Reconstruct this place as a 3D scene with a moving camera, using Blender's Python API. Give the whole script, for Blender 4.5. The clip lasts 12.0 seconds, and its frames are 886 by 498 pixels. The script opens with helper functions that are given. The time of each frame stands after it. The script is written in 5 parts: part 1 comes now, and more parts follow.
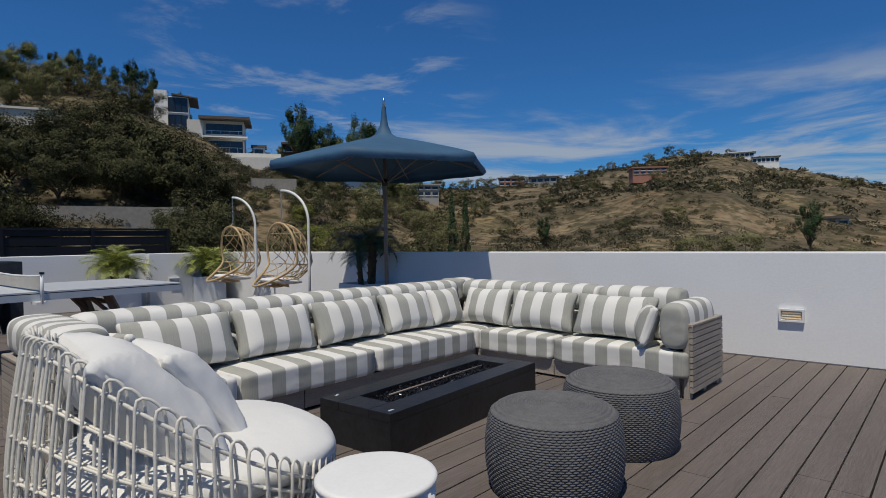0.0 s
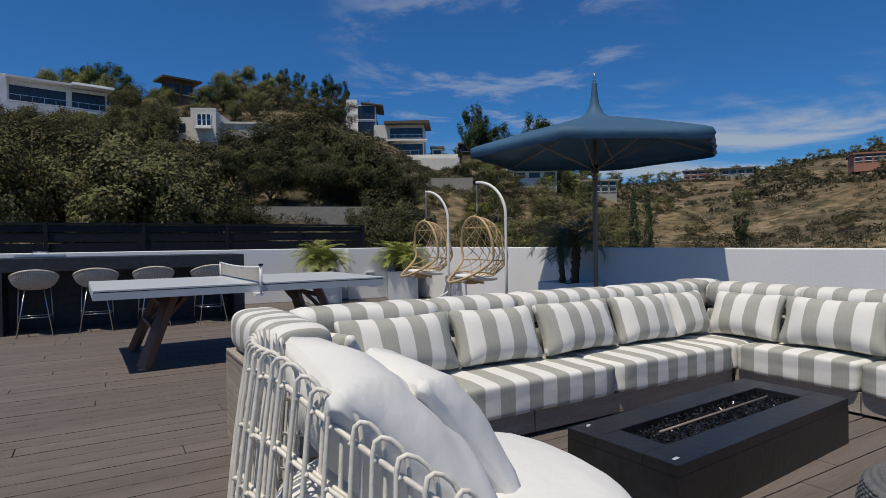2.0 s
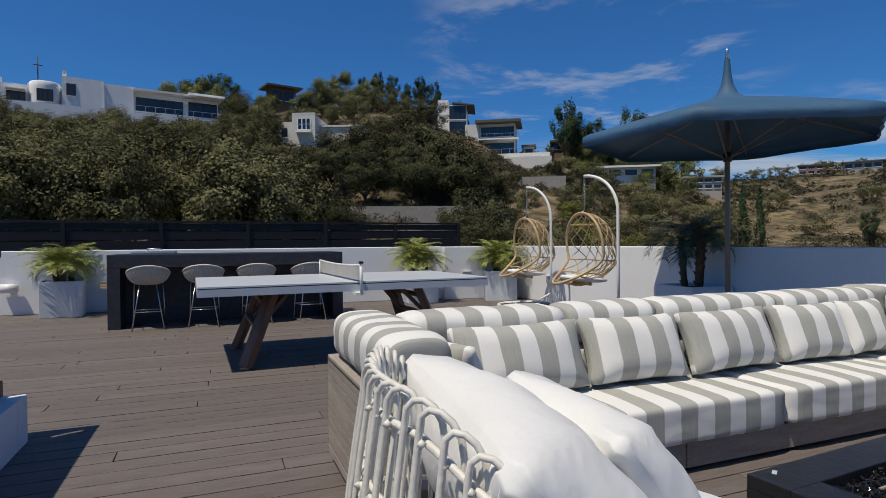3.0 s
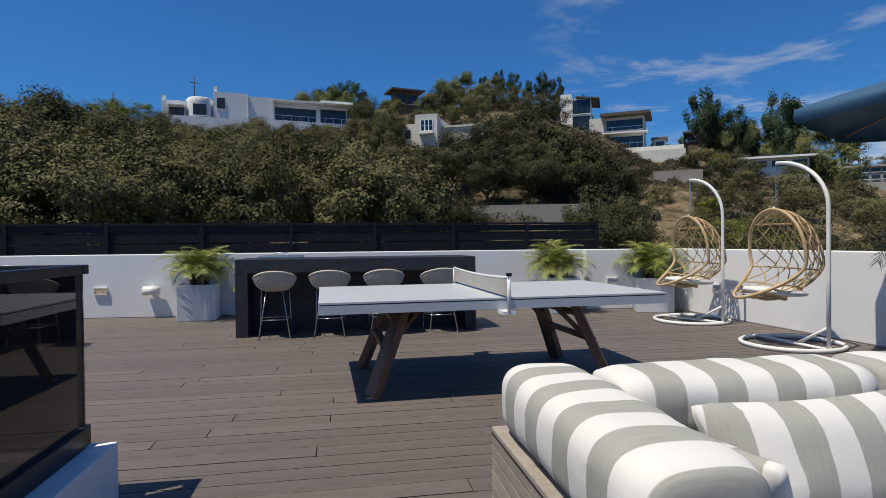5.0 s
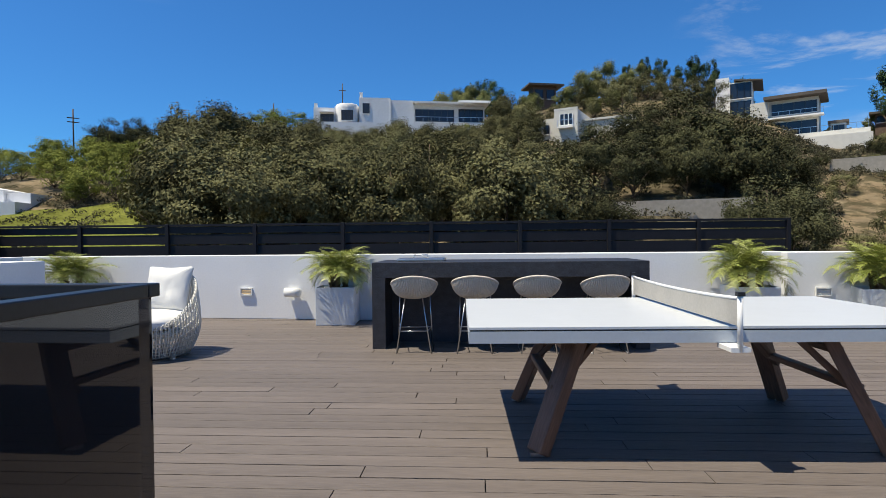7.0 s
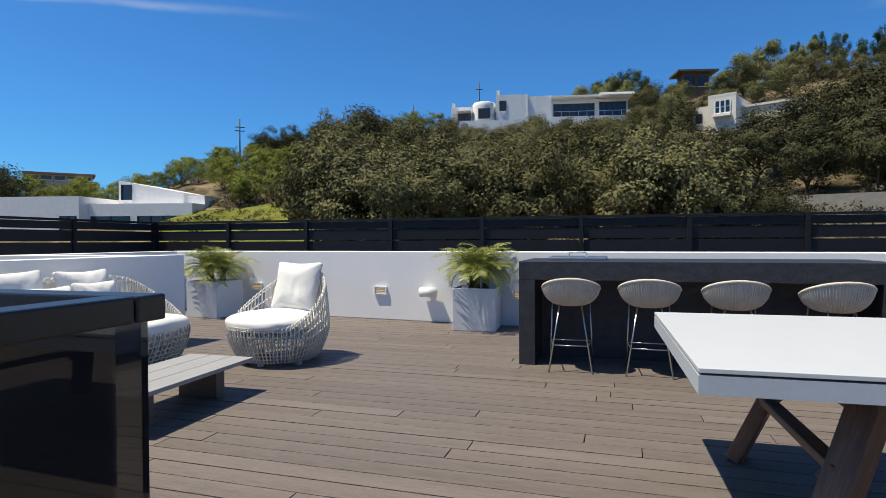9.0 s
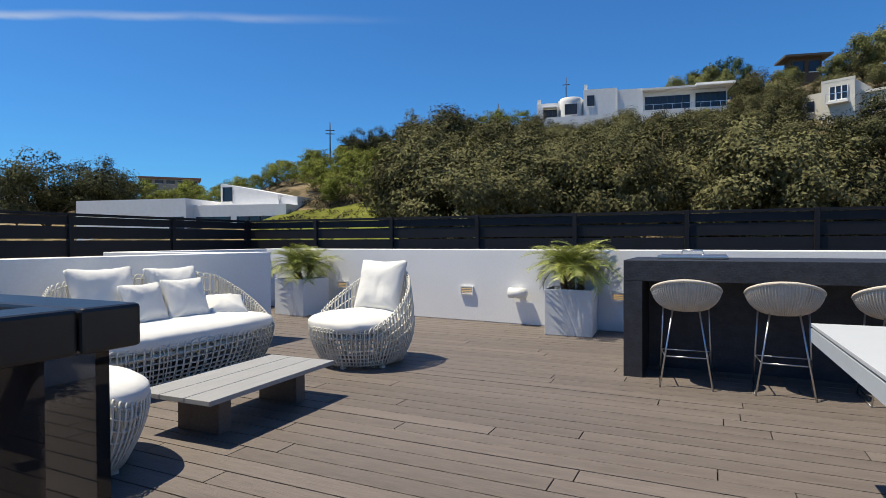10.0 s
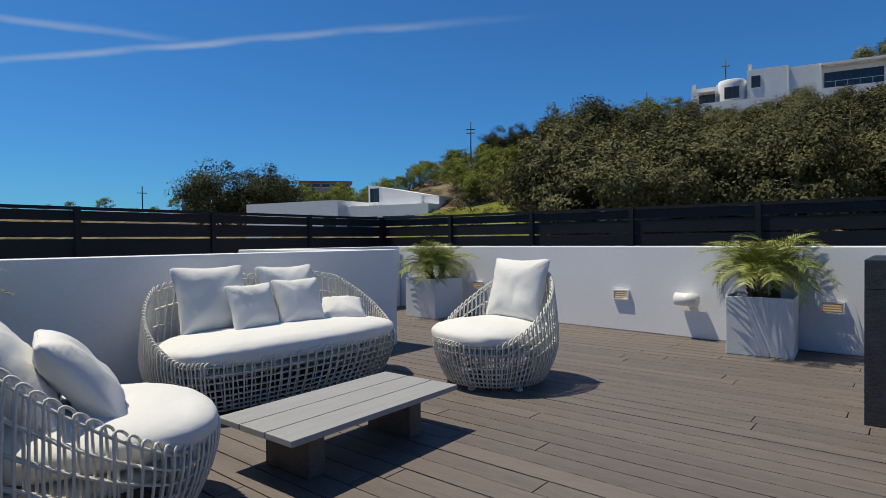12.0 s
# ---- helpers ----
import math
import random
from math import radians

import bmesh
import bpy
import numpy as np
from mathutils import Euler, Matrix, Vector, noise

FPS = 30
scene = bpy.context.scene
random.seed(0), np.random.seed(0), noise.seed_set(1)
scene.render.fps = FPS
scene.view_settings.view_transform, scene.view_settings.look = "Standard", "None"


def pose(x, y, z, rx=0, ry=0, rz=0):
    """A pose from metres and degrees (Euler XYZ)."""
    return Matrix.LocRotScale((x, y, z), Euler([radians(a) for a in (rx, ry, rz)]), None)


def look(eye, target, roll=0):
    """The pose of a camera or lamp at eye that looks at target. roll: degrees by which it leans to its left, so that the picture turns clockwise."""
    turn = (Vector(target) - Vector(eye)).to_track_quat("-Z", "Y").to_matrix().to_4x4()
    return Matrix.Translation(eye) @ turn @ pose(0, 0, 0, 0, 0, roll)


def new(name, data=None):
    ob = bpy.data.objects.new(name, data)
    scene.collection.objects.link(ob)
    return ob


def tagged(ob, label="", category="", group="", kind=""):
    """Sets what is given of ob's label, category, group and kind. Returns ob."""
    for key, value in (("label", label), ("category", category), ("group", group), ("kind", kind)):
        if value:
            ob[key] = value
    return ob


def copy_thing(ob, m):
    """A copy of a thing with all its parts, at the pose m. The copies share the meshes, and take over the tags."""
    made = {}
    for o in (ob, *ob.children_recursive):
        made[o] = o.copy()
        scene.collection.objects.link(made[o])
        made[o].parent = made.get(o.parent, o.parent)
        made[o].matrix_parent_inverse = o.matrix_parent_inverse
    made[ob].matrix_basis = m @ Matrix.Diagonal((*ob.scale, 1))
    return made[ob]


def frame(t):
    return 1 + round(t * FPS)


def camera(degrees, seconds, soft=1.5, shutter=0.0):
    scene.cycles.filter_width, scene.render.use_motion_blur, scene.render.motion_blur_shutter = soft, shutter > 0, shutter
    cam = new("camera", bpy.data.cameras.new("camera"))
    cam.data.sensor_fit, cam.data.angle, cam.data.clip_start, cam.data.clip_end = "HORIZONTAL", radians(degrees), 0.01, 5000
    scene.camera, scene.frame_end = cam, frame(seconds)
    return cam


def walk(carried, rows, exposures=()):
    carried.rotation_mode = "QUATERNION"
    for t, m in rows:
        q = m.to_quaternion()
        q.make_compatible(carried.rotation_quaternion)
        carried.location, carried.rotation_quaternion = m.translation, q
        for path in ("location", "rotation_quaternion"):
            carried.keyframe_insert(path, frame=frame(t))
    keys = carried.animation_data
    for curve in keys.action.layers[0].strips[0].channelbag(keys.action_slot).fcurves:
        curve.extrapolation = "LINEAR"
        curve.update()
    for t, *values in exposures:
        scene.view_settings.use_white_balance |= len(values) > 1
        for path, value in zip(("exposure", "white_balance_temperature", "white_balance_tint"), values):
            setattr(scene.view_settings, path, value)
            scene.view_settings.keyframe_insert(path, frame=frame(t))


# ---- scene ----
cam = camera(75.5, 12.0, soft=0.75)
PATH = [
    (0, (1.089, -9.887, 1.184), (2.571, -8.545, 1.156), -0.9),
    (0.5, (1.107, -9.725, 1.178), (2.496, -8.287, 1.146), -1.0),
    (1, (1.163, -9.508, 1.159), (2.456, -7.982, 1.128), -0.9),
    (1.5, (1.221, -9.277, 1.152), (2.394, -7.658, 1.124), -0.7),
    (2, (1.246, -9.046, 1.142), (2.269, -7.328, 1.115), -0.7),
    (2.5, (1.268, -8.826, 1.128), (2.131, -7.022, 1.103), -0.6),
    (3, (1.304, -8.564, 1.121), (2.047, -6.708, 1.096), -0.5),
    (5, (1.347, -7.522, 1.184), (1.69, -5.552, 1.159), -0.6),
    (5.5, (1.351, -7.237, 1.187), (1.588, -5.251, 1.159), -0.6),
    (6, (1.335, -6.966, 1.207), (1.449, -4.97, 1.179), -0.6),
    (6.5, (1.289, -6.712, 1.207), (1.272, -4.712, 1.179), -0.6),
    (7, (1.232, -6.446, 1.222), (1.103, -4.45, 1.195), -0.6),
    (9, (0.92, -5.429, 1.182), (0.33, -3.518, 1.154), -0.3),
    (9.5, (0.822, -5.244, 1.172), (0.079, -3.387, 1.145), -0.4),
    (10, (0.713, -5.036, 1.157), (-0.15, -3.232, 1.128), -0.3),
    (10.5, (0.605, -4.816, 1.147), (-0.372, -3.071, 1.116), -0.3),
    (11, (0.489, -4.611, 1.136), (-0.595, -2.931, 1.105), -0.5),
    (11.5, (0.357, -4.404, 1.122), (-0.83, -2.795, 1.092), -0.6),
    (12, (0.237, -4.201, 1.127), (-1.038, -2.66, 1.096), -0.6),
]
walk(cam, [(t, look(eye, target, roll)) for t, eye, target, roll in PATH],
     exposures=((0, -0.45, 6950, 9), (2.5, -0.27, 7030, 10), (5, -0.04, 7080, 9), (6, 0.18, 7200, 8), (6.5, 0.38, 7380, 7), (7, 0.47, 7380, 7),
                (9.5, 0.46, 7600, 7), (10, 0.42, 7600, 7), (11, 0.25, 7480, 7), (12, -0.03, 7330, 6)))

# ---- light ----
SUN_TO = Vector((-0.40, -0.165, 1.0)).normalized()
sun_data = bpy.data.lights.new("sun", "SUN")
sun_data.energy, sun_data.angle, sun_data.color = 4.25, radians(0.53), (1.0, 0.955, 0.87)
sun = new("sun", sun_data)
sun.matrix_world = look((0, 0, 40), Vector((0, 0, 40)) - SUN_TO)

world = bpy.data.worlds.new("sky")
scene.world = world
world.use_nodes = True
wn, wl = world.node_tree.nodes, world.node_tree.links
wn.clear()


def wnode(kind, **props):
    n = wn.new(kind)
    for k, v in props.items():
        n.inputs[k].default_value = v
    return n


def wmath(op, a, b=None):
    n = wn.new("ShaderNodeMath")
    n.operation = op
    for i, v in ((0, a), (1, b)):
        if v is None:
            continue
        if isinstance(v, (int, float)):
            n.inputs[i].default_value = v
        else:
            wl.new(v, n.inputs[i])
    return n.outputs[0]


def wramp(value, lo, hi):
    n = wn.new("ShaderNodeMapRange")
    n.interpolation_type = "SMOOTHSTEP"
    n.inputs["From Min"].default_value, n.inputs["From Max"].default_value = lo, hi
    wl.new(value, n.inputs["Value"])
    return n.outputs[0]


sky = wn.new("ShaderNodeTexSky")
sky.sky_type, sky.sun_disc = "NISHITA", False
sky.sun_elevation, sky.sun_rotation = radians(66.6), radians(247.6)
sky.air_density, sky.dust_density, sky.ozone_density = 1.0, 0.3, 3.0
coord = wn.new("ShaderNodeTexCoord")
sep = wn.new("ShaderNodeSeparateXYZ")
wl.new(coord.outputs["Generated"], sep.inputs[0])
# clouds lie on a flat layer high above
up = wmath("MAXIMUM", sep.outputs[2], 0.02)
u, v = wmath("DIVIDE", sep.outputs[0], up), wmath("DIVIDE", sep.outputs[1], up)
flat = wn.new("ShaderNodeCombineXYZ")
wl.new(u, flat.inputs[0])
wl.new(v, flat.inputs[1])
cn = wnode("ShaderNodeTexNoise", Scale=0.42, Detail=9.0, Roughness=0.58, Distortion=0.5)
wl.new(flat.outputs[0], cn.inputs["Vector"])
bank = wramp(wmath("ADD", sep.outputs[0], wmath("MULTIPLY", sep.outputs[1], -0.35)), 0.05, 0.5)
low = wmath("SUBTRACT", 1.0, wramp(sep.outputs[2], 0.19, 0.29))
thick = wmath("MULTIPLY", bank, low)
cover = wmath("MULTIPLY", wramp(wmath("ADD", cn.outputs["Fac"], wmath("MULTIPLY", thick, 0.12)), 0.53, 0.72), wmath("MULTIPLY", thick, 0.72))
# loose cloud higher up in the east
spotted = wn.new("ShaderNodeVectorMath")
spotted.operation = "DOT_PRODUCT"
wl.new(coord.outputs["Generated"], spotted.inputs[0])
spotted.inputs[1].default_value = Vector((math.sin(radians(36)), math.cos(radians(36)), math.tan(radians(16.5)))).normalized()
sn = wnode("ShaderNodeTexNoise", Scale=1.5, Detail=8.0, Roughness=0.6, Distortion=0.4)
wl.new(flat.outputs[0], sn.inputs["Vector"])
loose = wmath("MULTIPLY", wramp(spotted.outputs["Value"], 0.95, 0.99), wmath("MULTIPLY", wramp(sn.outputs["Fac"], 0.5, 0.68), 0.42))
cover = wmath("MAXIMUM", cover, loose)
# one thin vapour trail over the western hills
across = wmath("ADD", wmath("MULTIPLY", u, 0.4825), wmath("MULTIPLY", v, -0.8757))
along = wmath("ADD", wmath("MULTIPLY", u, 0.8757), wmath("MULTIPLY", v, 0.4825))
tn = wnode("ShaderNodeTexNoise", Scale=3.0, Detail=5.0)
wl.new(flat.outputs[0], tn.inputs["Vector"])
off = wmath("ABSOLUTE", wmath("ADD", wmath("ADD", across, 2.615), wmath("MULTIPLY", wmath("SUBTRACT", tn.outputs["Fac"], 0.5), 0.08)))
trail = wmath("MULTIPLY", wmath("SUBTRACT", 1.0, wramp(off, 0.0, 0.075)), wmath("SUBTRACT", 1.0, wramp(along, -1.2, 0.1)))
trail = wmath("MULTIPLY", trail, wmath("MULTIPLY", tn.outputs["Fac"], 0.55))
off2 = wmath("ABSOLUTE", wmath("ADD", wmath("ADD", wmath("MULTIPLY", u, 0.894), wmath("MULTIPLY", v, -0.447)), wmath("ADD", 3.111, wmath("MULTIPLY", wmath("SUBTRACT", tn.outputs["Fac"], 0.5), 0.1))))
along2 = wmath("ADD", wmath("MULTIPLY", u, 0.447), wmath("MULTIPLY", v, 0.894))
trail2 = wmath("MULTIPLY", wmath("SUBTRACT", 1.0, wramp(off2, 0.0, 0.09)), wmath("SUBTRACT", 1.0, wramp(along2, -0.5, 0.15)))
trail = wmath("MAXIMUM", trail, wmath("MULTIPLY", trail2, wmath("MULTIPLY", tn.outputs["Fac"], 0.5)))
white = wnode("ShaderNodeMixRGB")
white.inputs["Color2"].default_value = (7.0, 7.8, 9.0, 1)
wl.new(wmath("MAXIMUM", cover, trail), white.inputs["Fac"])
deep = wn.new("ShaderNodeMixRGB")
deep.blend_type = "MULTIPLY"
deep.inputs["Fac"].default_value = 1.0
wl.new(sky.outputs[0], deep.inputs["Color1"])
# added out of view: less blue sky round the sun, for neutral shadows
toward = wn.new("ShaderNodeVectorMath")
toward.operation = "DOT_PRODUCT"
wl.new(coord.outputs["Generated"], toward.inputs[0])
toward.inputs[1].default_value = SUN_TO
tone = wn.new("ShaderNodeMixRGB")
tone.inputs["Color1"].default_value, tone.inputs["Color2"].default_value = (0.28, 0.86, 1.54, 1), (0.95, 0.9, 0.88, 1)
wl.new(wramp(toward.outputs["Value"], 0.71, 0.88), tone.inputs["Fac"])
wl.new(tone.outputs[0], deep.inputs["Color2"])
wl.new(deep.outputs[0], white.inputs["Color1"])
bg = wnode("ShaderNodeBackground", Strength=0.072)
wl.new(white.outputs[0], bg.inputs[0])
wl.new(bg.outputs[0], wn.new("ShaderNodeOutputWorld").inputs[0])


# ---- materials ----
def material(name, color, rough=0.6, metal=0.0, vary=0.12, grain=(6.0, 60.0), bump=0.1, bump_scale=60.0, stretch=(1, 1, 1),
             dark=None, per_object=0.0, spec=0.5, trans=0.0, alpha=1.0, coat=0.0, space="Object", per_island=0.0):
    """Colour with variation at two scales and a fine relief."""
    m = bpy.data.materials.new(name)
    m.use_nodes = True
    nt = m.node_tree
    b = nt.nodes["Principled BSDF"]
    b.inputs["Roughness"].default_value, b.inputs["Metallic"].default_value = rough, metal
    b.inputs["Specular IOR Level"].default_value = spec
    b.inputs["Transmission Weight"].default_value, b.inputs["Alpha"].default_value = trans, alpha
    b.inputs["Coat Weight"].default_value = coat
    tc = nt.nodes.new("ShaderNodeTexCoord")
    mp = nt.nodes.new("ShaderNodeMapping")
    mp.inputs["Scale"].default_value = stretch
    nt.links.new(tc.outputs[space], mp.inputs[0])
    big, fine = nt.nodes.new("ShaderNodeTexNoise"), nt.nodes.new("ShaderNodeTexNoise")
    for n, s in ((big, grain[0]), (fine, grain[1])):
        n.inputs["Scale"].default_value, n.inputs["Detail"].default_value = s, 5.0
        nt.links.new(mp.outputs[0], n.inputs["Vector"])
    add = nt.nodes.new("ShaderNodeMath")
    add.operation = "ADD"
    nt.links.new(big.outputs["Fac"], add.inputs[0])
    nt.links.new(fine.outputs["Fac"], add.inputs[1])
    last = add.outputs[0]
    for amount, node, socket in ((per_object, "ShaderNodeObjectInfo", "Random"), (per_island, "ShaderNodeNewGeometry", "Random Per Island")):
        if amount:
            oi = nt.nodes.new(node)
            mul = nt.nodes.new("ShaderNodeMath")
            mul.operation = "MULTIPLY_ADD"
            nt.links.new(oi.outputs[socket], mul.inputs[0])
            mul.inputs[1].default_value = amount
            nt.links.new(last, mul.inputs[2])
            sh = nt.nodes.new("ShaderNodeMath")
            sh.operation = "SUBTRACT"
            nt.links.new(mul.outputs[0], sh.inputs[0])
            sh.inputs[1].default_value = amount / 2
            last = sh.outputs[0]
    rng = nt.nodes.new("ShaderNodeMapRange")
    rng.inputs["From Min"].default_value, rng.inputs["From Max"].default_value = 0.65, 1.35
    nt.links.new(last, rng.inputs["Value"])
    mix = nt.nodes.new("ShaderNodeMixRGB")
    lo = dark or tuple(c * (1 - vary) for c in color)
    hi = tuple(min(1.0, c * (1 + vary)) for c in color) if not dark else color
    mix.inputs["Color1"].default_value, mix.inputs["Color2"].default_value = (*lo, 1), (*hi, 1)
    nt.links.new(rng.outputs[0], mix.inputs["Fac"])
    nt.links.new(mix.outputs[0], b.inputs["Base Color"])
    if bump:
        bn = nt.nodes.new("ShaderNodeTexNoise")
        bn.inputs["Scale"].default_value, bn.inputs["Detail"].default_value = bump_scale, 4.0
        nt.links.new(mp.outputs[0], bn.inputs["Vector"])
        bp = nt.nodes.new("ShaderNodeBump")
        bp.inputs["Strength"].default_value, bp.inputs["Distance"].default_value = bump, 0.02
        nt.links.new(bn.outputs["Fac"], bp.inputs["Height"])
        nt.links.new(bp.outputs[0], b.inputs["Normal"])
    return m


def striped(name):
    """White canvas with woven grey-green stripes across the local x axis."""
    m = material(name, (0.72, 0.71, 0.68), 0.85, vary=0.05, grain=(4, 200), bump=0.12, bump_scale=14)
    nt = m.node_tree
    b = nt.nodes["Principled BSDF"]
    old = b.inputs["Base Color"].links[0].from_socket
    tc = nt.nodes.new("ShaderNodeTexCoord")
    sp = nt.nodes.new("ShaderNodeSeparateXYZ")
    nt.links.new(tc.outputs["Object"], sp.inputs[0])
    sh = nt.nodes.new("ShaderNodeMath")
    sh.operation = "MULTIPLY"
    sh.inputs[1].default_value = 2 * math.pi / 0.205
    nt.links.new(sp.outputs[0], sh.inputs[0])
    sn = nt.nodes.new("ShaderNodeMath")
    sn.operation = "COSINE"
    nt.links.new(sh.outputs[0], sn.inputs[0])
    st = nt.nodes.new("ShaderNodeMapRange")
    st.inputs["From Min"].default_value, st.inputs["From Max"].default_value = -0.06, 0.06
    nt.links.new(sn.outputs[0], st.inputs["Value"])
    mp = nt.nodes.new("ShaderNodeMapping")
    mp.inputs["Scale"].default_value = (420, 12, 12)
    nt.links.new(tc.outputs["Object"], mp.inputs[0])
    fine = nt.nodes.new("ShaderNodeTexNoise")
    fine.inputs["Scale"].default_value = 1.0
    nt.links.new(mp.outputs[0], fine.inputs["Vector"])
    grey = nt.nodes.new("ShaderNodeMixRGB")
    grey.inputs["Color1"].default_value, grey.inputs["Color2"].default_value = (0.285, 0.285, 0.255, 1), (0.44, 0.44, 0.4, 1)
    nt.links.new(fine.outputs["Fac"], grey.inputs["Fac"])
    mix = nt.nodes.new("ShaderNodeMixRGB")
    nt.links.new(st.outputs[0], mix.inputs["Fac"])
    nt.links.new(grey.outputs[0], mix.inputs["Color1"])
    nt.links.new(old, mix.inputs["Color2"])
    nt.links.new(mix.outputs[0], b.inputs["Base Color"])
    return m


